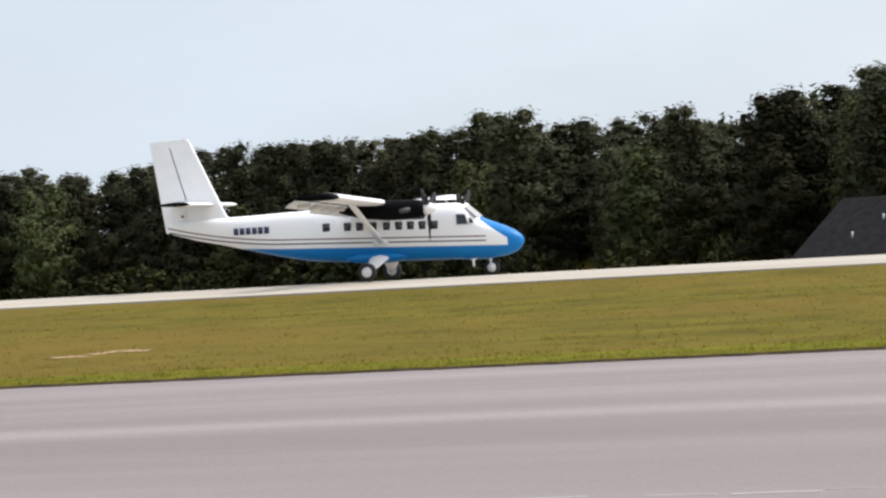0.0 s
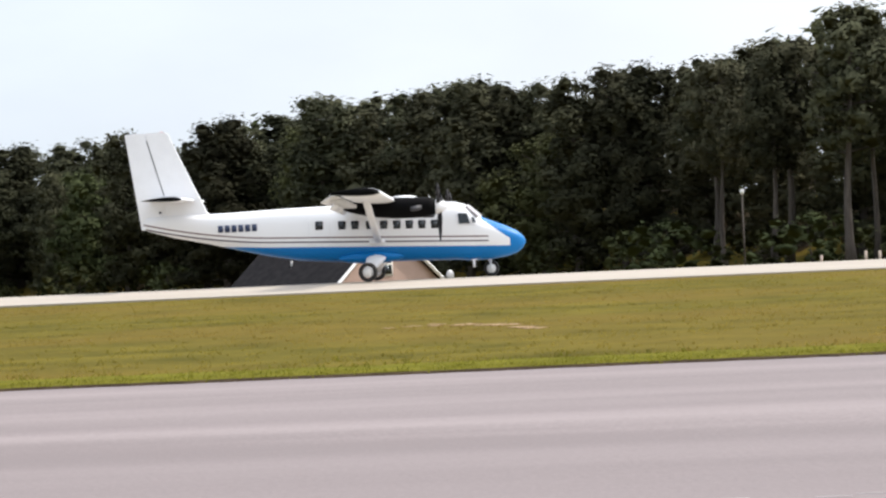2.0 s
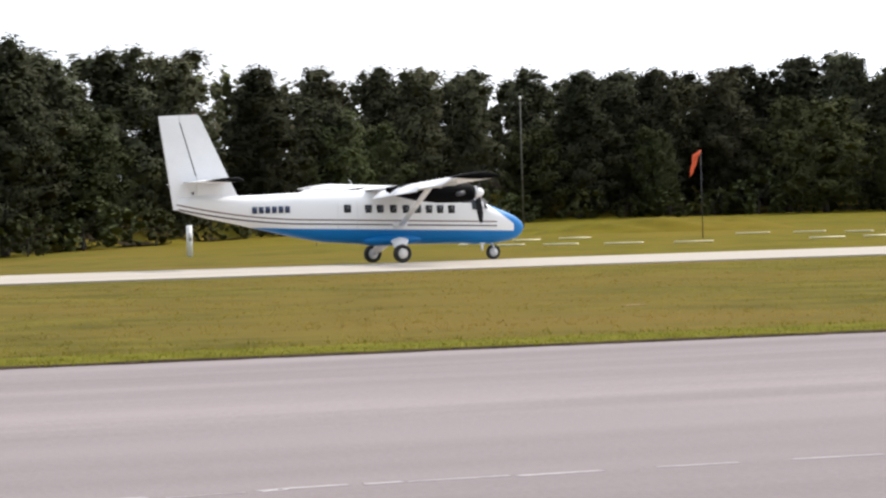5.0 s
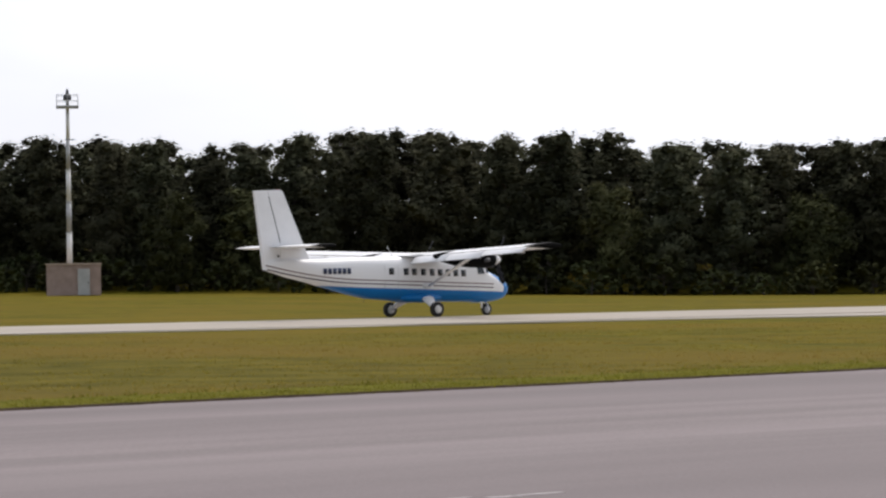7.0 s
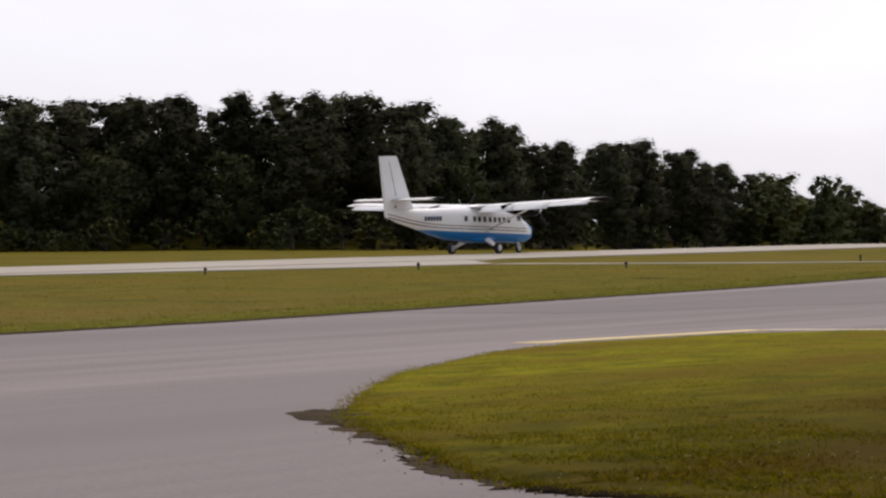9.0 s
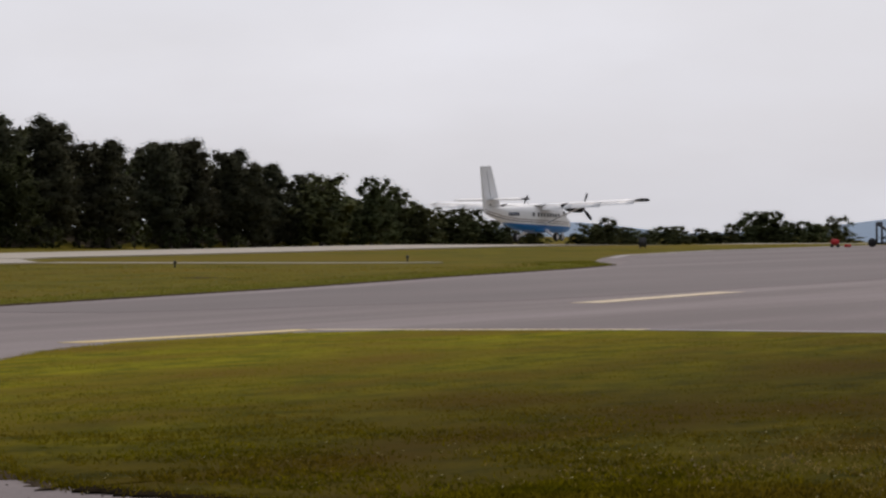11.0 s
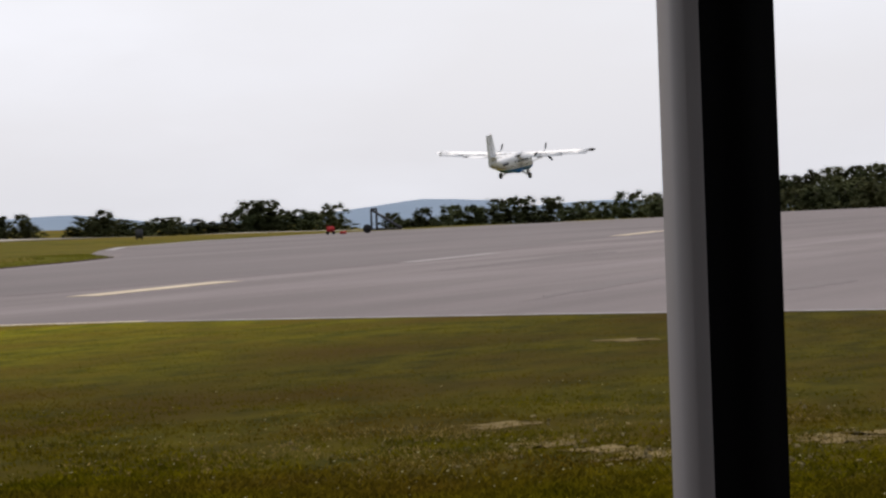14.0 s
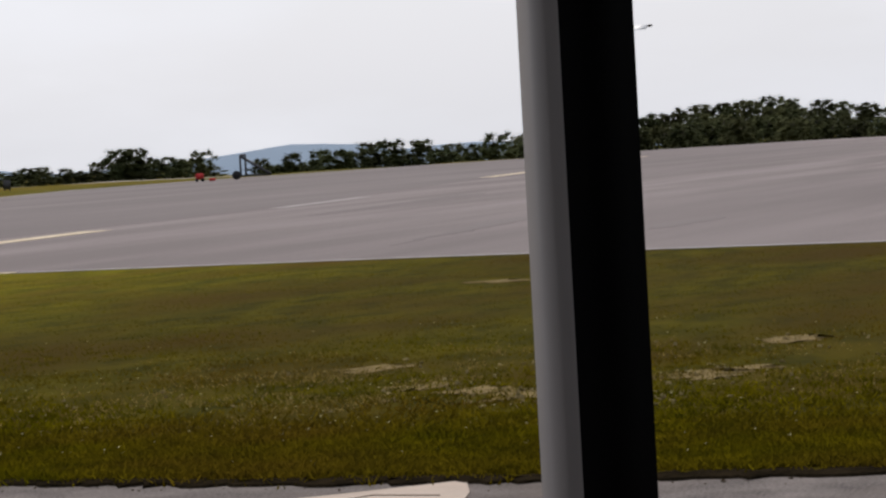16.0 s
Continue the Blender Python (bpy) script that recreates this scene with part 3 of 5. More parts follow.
# ------------------------------------------------------------------ the aircraft
def ring_hull(x, zc, half_h_up, half_h_low, half_w, sq=2.6, n=28):
    """A rounded-square section."""
    pts = []
    for i in range(n):
        a = math.tau * i / n
        c, s = math.cos(a), math.sin(a)
        yy = half_w * math.copysign(abs(c) ** (2 / sq), c)
        zz = (half_h_up if s > 0 else half_h_low) * math.copysign(abs(s) ** (2 / sq), s)
        pts.append((x, yy, zc + zz))
    return pts


def wing_section(x_le, chord, y, z, thick, droop=0.0, n=18):
    pts = []
    for i in range(n):
        k = i / n * 2
        u = 1 - k if k <= 1 else k - 1                   # 1 at the leading edge start -> 0 ... -> 1
        c = (1 - math.cos(math.pi * (1 - u))) / 2         # chord fraction
        t = 2.6 * thick * (0.2969 * math.sqrt(max(c, 0)) - 0.126 * c - 0.3516 * c * c + 0.2843 * c ** 3 - 0.1036 * c ** 4) / 0.52
        up = k <= 1
        pts.append((x_le - c * chord, y, z + (t if up else -0.55 * t) - droop * c * c))
    return pts


def wing_z(y):
    return 2.92 + 0.033 * abs(y)


def wheel(name, parent, x, y, r, width, hub_r):
    """Tyre and hub on an axle Empty-free part; spins about its own y axis."""
    bm = bmesh.new()
    prof = [(-width / 2, r * 0.62), (-width / 2, r * 0.86), (-width * 0.36, r * 0.97), (0, r), (width * 0.36, r * 0.97), (width / 2, r * 0.86), (width / 2, r * 0.62)]
    n = 24
    vs = [[bm.verts.new((rr * math.cos(math.tau * i / n), w, rr * math.sin(math.tau * i / n))) for w, rr in prof] for i in range(n)]
    for i in range(n):
        for k in range(len(prof)):
            a, b = vs[i], vs[(i + 1) % n]
            bm.faces.new((a[k], a[(k + 1) % len(prof)], b[(k + 1) % len(prof)], b[k]))
    bmesh.ops.recalc_face_normals(bm, faces=bm.faces)
    w = part(name, bm, RUBBER, parent, "black rubber tyre with a white hub")
    w.location = (x, y, r)
    bm = bmesh.new()
    rod(bm, (0, -width * 0.46, 0), (0, width * 0.46, 0), hub_r, seg=20)
    bmesh.ops.bevel(bm, geom=[e for e in bm.edges if len(e.link_faces) == 2 and e.calc_face_angle(0) > 1], offset=0.02, segments=2, affect="EDGES")
    for k in range(5):
        a = math.tau * k / 5
        rod(bm, (hub_r * 0.6 * math.cos(a), -width * 0.5, hub_r * 0.6 * math.sin(a)), (hub_r * 0.6 * math.cos(a), width * 0.5, hub_r * 0.6 * math.sin(a)), 0.022, seg=6)
    part("rim", bm, TRIM, w, "white painted wheel hub")
    return w


def aircraft():
    ob = thing("aircraft", pose(-32.2, 115.43, 0.467), "white and blue twin-engine propeller aircraft on fixed wheels, on the runway", "airplane")
    # hull: x, centre height, up, down, half width
    HULL = [(-8.86, 2.56, 0.16, 0.16, 0.05), (-8.6, 2.58, 0.26, 0.29, 0.20), (-7.6, 2.52, 0.36, 0.52, 0.38), (-6.4, 2.40, 0.46, 0.66, 0.52),
            (-5.2, 2.26, 0.62, 0.82, 0.66), (-4.0, 2.12, 0.80, 0.97, 0.76), (-2.8, 1.98, 0.97, 1.06, 0.80), (-1.4, 1.88, 1.09, 1.07, 0.81),
            (0.0, 1.86, 1.06, 1.12, 0.81), (1.4, 1.85, 1.07, 1.13, 0.81), (2.6, 1.83, 1.10, 1.13, 0.81), (3.3, 1.80, 1.12, 1.11, 0.80),
            (3.75, 1.77, 1.00, 1.13, 0.77), (4.1, 1.72, 0.76, 1.08, 0.73), (4.35, 1.68, 0.58, 1.04, 0.70), (4.8, 1.58, 0.50, 0.90, 0.61),
            (5.25, 1.47, 0.43, 0.72, 0.49), (5.6, 1.38, 0.34, 0.52, 0.35), (5.82, 1.33, 0.21, 0.30, 0.20), (5.93, 1.32, 0.06, 0.08, 0.06)]
    bm = loft([ring_hull(*h, sq=2.9 if -5 < h[0] < 4 else 2.3) for h in HULL])
    part("fuselage", bm, LIVERY, ob, "white hull with blue belly, blue nose and thin dark stripes")
    # cabin windows, both sides
    for side in (-1, 1):
        for k, wx in enumerate((-1.90, -1.02, -0.52, 0.04, 0.58, 1.08, 1.56, 2.04, 2.53)):
            bm = bmesh.new()
            box(bm, (wx, side * 0.795, 2.16 - 0.03 * wx), (0.30, 0.05, 0.34), bevel=0.02)
            w = part("window", bm, BLACK, ob, "small rounded cabin window with dark frame")
            bm = bmesh.new()
            box(bm, (wx, side * 0.812, 2.16 - 0.03 * wx), (0.22, 0.03, 0.26), bevel=0.012)
            part("pane", bm, GLASS_DARK, w)
        bm = bmesh.new()
        for q in ((3.42, 2.46, 3.88, 2.06), (3.94, 2.30, 4.12, 2.08)):
            vs = [bm.verts.new((q[0], side * 0.755, q[1])), bm.verts.new((q[2] - 0.1, side * 0.735, q[1] - 0.02)), bm.verts.new((q[2], side * 0.765, q[3])), bm.verts.new((q[0] + 0.03, side * 0.80, q[3]))]
            f = bm.faces.new(vs)
            r = bmesh.ops.extrude_face_region(bm, geom=[f])
            for e in r["geom"]:
                if isinstance(e, bmesh.types.BMVert):
                    e.co.y += side * 0.03
        bmesh.ops.recalc_face_normals(bm, faces=bm.faces)
        part("cockpit_side_window", bm, GLASS_DARK, ob, "dark cockpit side glass", smooth=False)
        # door seam and registration bars
        bm = bmesh.new()
        box(bm, (-1.50, side * 0.802, 2.0), (0.012, 0.02, 1.1))
        part("door_seam", bm, GREY_UNDER, ob)
        bm = bmesh.new()
        box(bm, (-2.3, side * 0.795, 2.0), (0.012, 0.02, 1.1))
        part("door_seam", bm, GREY_UNDER, ob)
        for k in range(6):
            xx = -5.72 + k * 0.265
            bm = bmesh.new()
            half = 0.60 + (xx + 6.0) * 0.095
            box(bm, (xx, side * (half - 0.008), 2.26), (0.19, 0.03, 0.27), Matrix.Rotation(side * -0.0, 4, "Z"))
            part("registration_bar", bm, gloss_blue, ob, "plain blue marking bar")
    # windscreen
    for side in (-1, 1):
        bm = bmesh.new()
        a = [(3.78, 0.05, 2.77), (3.72, 0.52, 2.70), (4.16, 0.60, 2.30), (4.30, 0.05, 2.31)]
        vs = [bm.verts.new((p[0] + 0.03, side * p[1], p[2] + 0.03)) for p in a]
        f = bm.faces.new(vs)
        r = bmesh.ops.extrude_face_region(bm, geom=[f])
        for e in r["geom"]:
            if isinstance(e, bmesh.types.BMVert):
                e.co += Vector((-0.06, 0, -0.06))
        bmesh.ops.recalc_face_normals(bm, faces=bm.faces)
        part("windscreen", bm, WINDSCREEN, ob, "cockpit windscreen, pale by painted-in sky reflection", smooth=False)
    # fin and rudder
    def slab_y(outline, t0, t1, name, mat, label="", bev=0.02):
        """A flat tapered upright panel; thickness t0 at the foot, t1 at the top."""
        bm = bmesh.new()
        zs = [p[1] for p in outline]
        lo, hi = min(zs), max(zs)
        rings = []
        for side in (-1, 1):
            rings.append([bm.verts.new((px, side * 0.5 * (t0 + (t1 - t0) * (pz - lo) / (hi - lo)), pz)) for px, pz in outline])
        n = len(outline)
        bm.faces.new(rings[0])
        bm.faces.new(rings[1][::-1])
        for i in range(n):
            bm.faces.new((rings[0][i], rings[1][i], rings[1][(i + 1) % n], rings[0][(i + 1) % n]))
        bmesh.ops.recalc_face_normals(bm, faces=bm.faces)
        bmesh.ops.bevel(bm, geom=[e for e in bm.edges if e.calc_face_angle(0) > 0.9], offset=bev, segments=2, affect="EDGES")
        return part(name, bm, mat, ob, label, smooth=False)

    slab_y([(-6.05, 2.70), (-6.30, 2.95), (-7.70, 6.02), (-7.82, 6.12), (-8.56, 6.10), (-8.53, 5.82), (-7.92, 3.60), (-7.95, 2.5), (-7.2, 2.5)], 0.22, 0.14, "fin", WHITE, "tall swept white fin")
    slab_y([(-7.925, 3.60), (-8.535, 5.82), (-8.565, 6.10), (-9.38, 6.07), (-8.86, 2.34), (-7.955, 2.40)], 0.205, 0.13, "rudder", WHITE, "white rudder with a dark hinge line")
    bm = bmesh.new()
    for side in (-1, 1):
        rod(bm, (-7.93, side * 0.090, 3.66), (-8.53, side * 0.062, 5.80), 0.018, seg=6)
    part("rudder_hinge", bm, DARK_STEEL, ob, "dark rudder hinge gap")
    bm = bmesh.new()
    rod(bm, (-7.95, 0, 6.06), (-7.95, 0, 6.14), 0.05, 0.03, seg=12)
    part("tail_beacon", bm, RED, ob, "small red beacon on the fin")
    # horizontal tail
    for side in (-1, 1):
        bm = loft([wing_section(-6.75 - 0.02 * abs(y), 1.75 - 0.06 * abs(y), side * y, 3.42, 0.22) for y in (0.05, 1.2, 2.4, 3.0)])
        part("tailplane", bm, WHITE, ob, "white tailplane with a squared tip")
        bm = loft([wing_section(-6.81 - 0.1 * k, 1.57 - 0.2 * k, side * (3.0 + 0.14 * k), 3.42, 0.24 * (1 - 0.25 * k)) for k in (0.0, 0.5, 1.0)])
        part("tailplane_tip", bm, BLACK, ob, "black tailplane tip")
        bm = bmesh.new()
        rod(bm, (-8.1, side * 0.12, 3.0), (-8.1, side * 0.2, 3.0), 0.05, seg=8)
        part("tail_bolt", bm, DARK_STEEL, ob)
    # wings
    for side in (-1, 1):
        bm = loft([wing_section(1.22, 1.55, side * y, wing_z(y), 0.36) for y in (0.0, 2.0, 4.0, 6.0, 8.0, 9.35)])
        part("wing", bm, WHITE, ob, "straight white high wing")
        bm = loft([wing_section(1.22 - 0.10 * k * k, 2.0 - 0.15 * k * k, side * (9.35 + 0.5 * k), wing_z(9.4), 0.37 * (1 - 0.12 * k * k)) for k in (0.0, 0.4, 0.75, 1.0)])
        part("wing_tip", bm, BLACK if side < 0 else WHITE, ob, "black-topped rounded wing tip" if side < 0 else "white rounded wing tip")
        for y0, y1, dr, nm in ((0.95, 3.6, 0.30, "flap"), (3.65, 6.3, 0.30, "flap"), (6.35, 9.3, 0.20, "aileron")):
            bm = loft([wing_section(-0.30, 0.62, side * y, wing_z(y) - 0.08, 0.12, droop=dr) for y in (y0, (y0 + y1) / 2, y1)])
            part(nm, bm, WHITE, ob, "white trailing-edge panel, lowered")
        for yy in (1.2, 2.6, 4.2, 5.6, 7.0, 8.6):
            bm = bmesh.new()
            box(bm, (-0.38, side * yy, wing_z(yy) - 0.20), (0.55, 0.05, 0.16), bevel=0.015)
            part("hinge_bracket", bm, GREY_UNDER, ob)
        # strut, engine
        a, b = Vector((0.35, side * 0.78, 1.48)), Vector((0.30, side * 4.6, wing_z(4.6) - 0.08))
        bm = loft([[(p.x + 0.14 * math.cos(q * math.tau / 12), p.y + 0.0, p.z + 0.05 * math.sin(q * math.tau / 12)) for q in range(12)] for p in (a, a.lerp(b, 0.5), b)])
        part("wing_strut", bm, WHITE, ob, "white streamlined wing strut")
        bm = bmesh.new()
        box(bm, (0.30, side * 0.80, 1.5), (0.62, 0.16, 0.26), bevel=0.06)
        part("strut_fairing", bm, WHITE, ob)
        ey = side * 2.85
        NAC = [(-0.95, 2.92, 0.05, 0.08), (-0.5, 2.86, 0.18, 0.22), (0.3, 2.80, 0.33, 0.36), (1.2, 2.74, 0.40, 0.40), (2.0, 2.72, 0.39, 0.39), (2.5, 2.72, 0.35, 0.37), (2.72, 2.72, 0.27, 0.29)]
        bm = loft([[(x, ey + w * math.cos(q * math.tau / 20), zc + h * math.sin(q * math.tau / 20)) for q in range(20)] for x, zc, w, h in NAC])
        nac = part("engine_nacelle", bm, BLACK, ob, "black engine nacelle under the wing")
        for q in (-1, 1):
            bm = bmesh.new()
            rod(bm, (2.2, ey + q * 0.30, 2.72), (1.85, ey + q * 0.52, 2.66), 0.10, 0.09, seg=12)
            part("exhaust_stub", bm, DARK_STEEL, nac)
        bm = bmesh.new()
        box(bm, (2.45, ey, 2.40), (0.5, 0.30, 0.16), bevel=0.05)
        part("air_intake", bm, DARK_STEEL, nac)
        # propeller: its own part, turns about x
        prop = loft([[(x, r * math.cos(q * math.tau / 16), r * math.sin(q * math.tau / 16)) for q in range(16)] for x, r in ((0, 0.27), (0.12, 0.26), (0.28, 0.19), (0.40, 0.10), (0.45, 0.01))])
        pr = part("propeller", prop, WHITE, ob, "three-bladed propeller with a white spinner")
        pr.location = (2.74, ey, 2.72)
        for k in range(3):
            rings = []
            for rr, ch, tw in ((0.16, 0.14, 1.1), (0.4, 0.26, 0.9), (0.8, 0.30, 0.6), (1.1, 0.27, 0.45), (1.30, 0.14, 0.4)):
                rings.append([(0.14 + math.sin(tw) * ch * u + 0.012 * v, math.cos(tw) * ch * u, rr) for u, v in ((-0.5, 0), (0, 1), (0.5, 0), (0, -1))])
            b2 = loft(rings)
            bmesh.ops.rotate(b2, verts=b2.verts, cent=(0, 0, 0), matrix=Matrix.Rotation(k * math.tau / 3, 3, "X"))
            part("blade", b2, BLADE_METAL, pr, "grey propeller blade")
        PROPS.append(pr)
        # main gear
        a, b = Vector((0.30, side * 0.62, 1.02)), Vector((0.02, side * 1.68, 0.40))
        bm = loft([[(p.x + w * math.cos(q * math.tau / 12), p.y, p.z + h * math.sin(q * math.tau / 12)) for q in range(12)] for p, w, h in ((a, 0.46, 0.16), (a.lerp(b, 0.45), 0.32, 0.12), (b, 0.15, 0.08))])
        part("gear_leg", bm, WHITE, ob, "white faired main gear leg")
        bm = bmesh.new()
        bmesh.ops.create_uvsphere(bm, u_segments=20, v_segments=12, radius=1.0, matrix=Matrix.Translation((0.05, side * 0.48, 0.93)) @ Matrix.Diagonal((1.3, 0.42, 0.24, 1)))
        part("gear_fairing", bm, LIVERY, ob, "blue bulge of the hull over the main gear")
        WHEELS.append((wheel("wheel", ob, 0.0, side * 1.86, 0.37, 0.28, 0.205), 0.0, side * 1.86, 0.37))
        bm = bmesh.new()
        rod(bm, (0, side * 1.55, 0.37), (0, side * 1.84, 0.37), 0.045)
        part("axle", bm, METAL, ob)
    # centre section over the cabin
    bm = loft([wing_section(1.30, 2.3, y, 2.96, 0.34) for y in (-0.95, 0.0, 0.95)])
    part("wing_centre", bm, WHITE, ob)
    # nose gear
    bm = bmesh.new()
    rod(bm, (4.50, 0, 0.95), (4.57, 0, 0.28), 0.07)
    for side in (-1, 1):
        rod(bm, (4.57, side * 0.13, 0.52), (4.59, side * 0.13, 0.26), 0.03)
    box(bm, (4.57, 0, 0.54), (0.1, 0.32, 0.07), bevel=0.01)
    part("nose_gear_leg", bm, WHITE, ob, "white nose gear fork")
    WHEELS.append((wheel("wheel", ob, 4.59, 0, 0.30, 0.2, 0.19), 4.59, 0, 0.30))
    bm = bmesh.new()
    box(bm, (3.95, -0.42, 0.52), (0.10, 0.04, 0.30), bevel=0.01)
    box(bm, (3.95, -0.42, 0.66), (0.26, 0.06, 0.05), bevel=0.01)
    part("boarding_step", bm, WHITE, ob)
    # aerials and lamps
    for a, b, r in (((-1.2, 0, 2.9), (-1.55, 0, 3.42), 0.022), ((2.9, 0.1, 2.9), (2.7, 0.1, 3.22), 0.018), ((2.5, -0.2, 2.9), (2.3, -0.2, 3.22), 0.018)):
        bm = bmesh.new()
        rod(bm, a, b, r, r * 0.5, seg=6)
        part("aerial", bm, TRIM, ob)
    bm = bmesh.new()
    rod(bm, (-3.0, 0, 0.75), (-3.0, 0, 0.95), 0.012, seg=6)
    part("belly_aerial", bm, DARK_STEEL, ob)
    return ob


PROPS, WHEELS = [], []
gloss_blue = gloss("dark_blue_lettering", (0.015, 0.03, 0.08), 0.4)
plane = aircraft()


# ------------------------------------------------------------------ woods
def puffs(seed, clumps, per, leaf, mid):
    """Foliage: each clump is a rough inner mass with many small leaf faces round it, all shaded as one soft puff."""
    g = np.random.default_rng(seed)
    ico = bmesh.new()
    bmesh.ops.create_icosphere(ico, subdivisions=1, radius=1.0)
    core = np.array([v.co[:] for v in ico.verts])
    tris = np.array([[v.index for v in f.verts] for f in ico.faces])
    ico.free()
    verts, faces, norms, count = [], [], [], 0
    most = per
    for c, r, flat in clumps:
        per = int(most * min(2.2, max(0.35, r * r))) if r < 1.9 else most // 2
        c = np.array(c)
        out = c - np.array(mid)
        out[2] *= 0.6
        out /= np.linalg.norm(out) + 1e-6
        squash = np.array((1.0, 1.0, flat))
        q = core * g.uniform(0.34, 0.64, (len(core), 1)) * r * squash
        nq = core * 0.60 + out * 0.65 + np.array((0, 0, 0.15))
        verts.append(c + q)
        norms.append(nq)
        faces.append(tris + count)
        count += len(core)
        way = g.normal(size=(per, 3))
        way /= np.linalg.norm(way, axis=1, keepdims=True)
        place = c + way * np.minimum(np.abs(g.normal(0.76, 0.20, (per, 1))), 1.18) * r * squash
        n = way * 0.65 + out * 0.6 + g.normal(size=(per, 3)) * 0.10 + np.array((0, 0, 0.15))
        n /= np.linalg.norm(n, axis=1, keepdims=True)
        face = n + g.normal(size=(per, 3)) * 0.28
        face /= np.linalg.norm(face, axis=1, keepdims=True)
        u = np.cross(face, g.normal(size=(per, 3)))
        u /= np.linalg.norm(u, axis=1, keepdims=True)
        w = np.cross(face, u)
        ls, lt = leaf * g.uniform(0.6, 1.35, (per, 1)), leaf * g.uniform(0.4, 0.8, (per, 1))
        tri = np.stack((place - u * ls * 0.7 - w * lt, place + u * ls * 1.2, place - u * ls * 0.5 + w * lt), axis=1)
        verts.append(tri.reshape(-1, 3))
        norms.append(np.repeat(n, 3, axis=0))
        faces.append(np.arange(count, count + per * 3).reshape(-1, 3))
        count += per * 3
    verts, faces, norms = np.concatenate(verts), np.concatenate(faces), np.concatenate(norms)
    norms /= np.linalg.norm(norms, axis=1, keepdims=True)
    me = pydata("crown", verts.tolist(), faces.tolist())
    me.normals_split_custom_set_from_vertices(norms.tolist())
    return me


TREE_NAMES = {"pine": "pine_tree", "tall": "pine_tree", "broad": "broadleaf_tree", "bush": "bush"}
TREE_LABELS = {"pine": "dark green pine in the dense wood beyond the airfield", "tall": "tall pine with bare lower trunk and a tufted crown",
               "broad": "green broadleaf tree at the edge of the wood", "bush": "low green bush at the edge of the wood"}


def tree(kind, seed, fine=True):
    """A tree 20 m high: tapered trunk with limbs, crown of many small leaves in uneven clumps."""
    rnd = random.Random(seed)
    low = kind == "bush"
    ob = thing(TREE_NAMES[kind], pose(0, 0, 0), TREE_LABELS[kind], TREE_NAMES[kind] if low else "tree", group="bushes" if low else "trees of the wood")
    H = 20.0
    lean = (rnd.uniform(-0.6, 0.6), rnd.uniform(-0.6, 0.6))
    top = H * (0.5 if low else 0.9)

    def axis(z):
        k = z / H
        return Vector((lean[0] * k + 0.15 * math.sin(z * 0.5 + seed), lean[1] * k + 0.15 * math.cos(z * 0.4 + seed), z))

    rings = []
    for k in range(9):
        z = top * k / 8
        r = 0.30 * (1 - 0.85 * k / 8) + (0.14 if k == 0 else 0)
        c = axis(z)
        rings.append([(c.x + r * math.cos(q * math.tau / 7), c.y + r * math.sin(q * math.tau / 7), c.z) for q in range(7)])
    bm = loft(rings)
    clumps = []
    if kind in ("pine", "tall"):
        start = rnd.uniform(0.42, 0.52) if kind == "tall" else rnd.uniform(0.03, 0.10)
        n = (34 if kind == "tall" else 46) if fine else 26
        heavy, bulge = rnd.uniform(0, math.tau), rnd.uniform(0.25, 0.45)
        for i in range(n):
            k = start + (1 - start) * (i + rnd.random()) / n
            u = (k - start) / (1 - start)
            z = H * (k * 0.96)
            # widest below the middle, rounded top, one side heavier
            shape = math.sqrt(max(0.02, 1 - ((u - bulge) / (1.06 - bulge)) ** 2)) if u > bulge else 0.70 + 0.30 * u / bulge
            a = i * 2.4 + rnd.uniform(-0.8, 0.8)
            reach = (3.5 if kind == "pine" else 3.7) * shape * rnd.uniform(0.42, 1.05) * (1 + 0.16 * math.cos(a - heavy))
            base = axis(min(z, top) * 0.97)
            tip = Vector((base.x + reach * math.cos(a), base.y + reach * math.sin(a), z + rnd.uniform(-0.2, 0.5)))
            if fine or i % 2:
                rod(bm, base, tip, 0.07, 0.02, seg=4)
            clumps.append((tuple(tip), rnd.uniform(0.50, 1.35) * ((0.85 if kind == "tall" else 1.0) if fine else 1.2), rnd.uniform(0.85, 1.2)))
            if reach > 1.6:
                p = base.lerp(tip, rnd.uniform(0.45, 0.65))
                clumps.append(((p.x, p.y, p.z + 0.3), rnd.uniform(0.8, 1.3), 1.1))
        for _ in range(4):
            c = axis(H * 0.95)
            clumps.append(((c.x + rnd.uniform(-0.9, 0.9), c.y + rnd.uniform(-0.9, 0.9), H * rnd.uniform(0.92, 0.975)), rnd.uniform(0.55, 0.95), 1.2))
        for i in range(7 if kind == "pine" else 0):
            c = axis(H * (start + 0.06 + (0.80 - start) * i / 6))
            clumps.append((tuple(c), rnd.uniform(1.5, 1.85), 1.1))
        per, leaf, mat = (64, 0.225, NEEDLES) if fine else (40, 0.34, NEEDLES)
        mid = (0, 0, H * (0.45 + 0.3 * (kind == "tall")))
    else:
        n = {"broad": 58, "bush": 34}[kind] if fine else 40
        heavy = rnd.uniform(0, math.tau)
        for i in range(n):
            k = 0.08 + 0.89 * (i + rnd.random()) / n
            z = H * k
            a = i * 2.4 + rnd.uniform(-0.7, 0.7)
            reach = (9.0 if low else 4.5) * math.sin(math.pi * min(1, k * 0.80 + 0.14)) ** 0.6 * rnd.uniform(0.35, 1.08) * (1 + 0.2 * math.cos(a - heavy))
            base = axis(min(z, top) * 0.9)
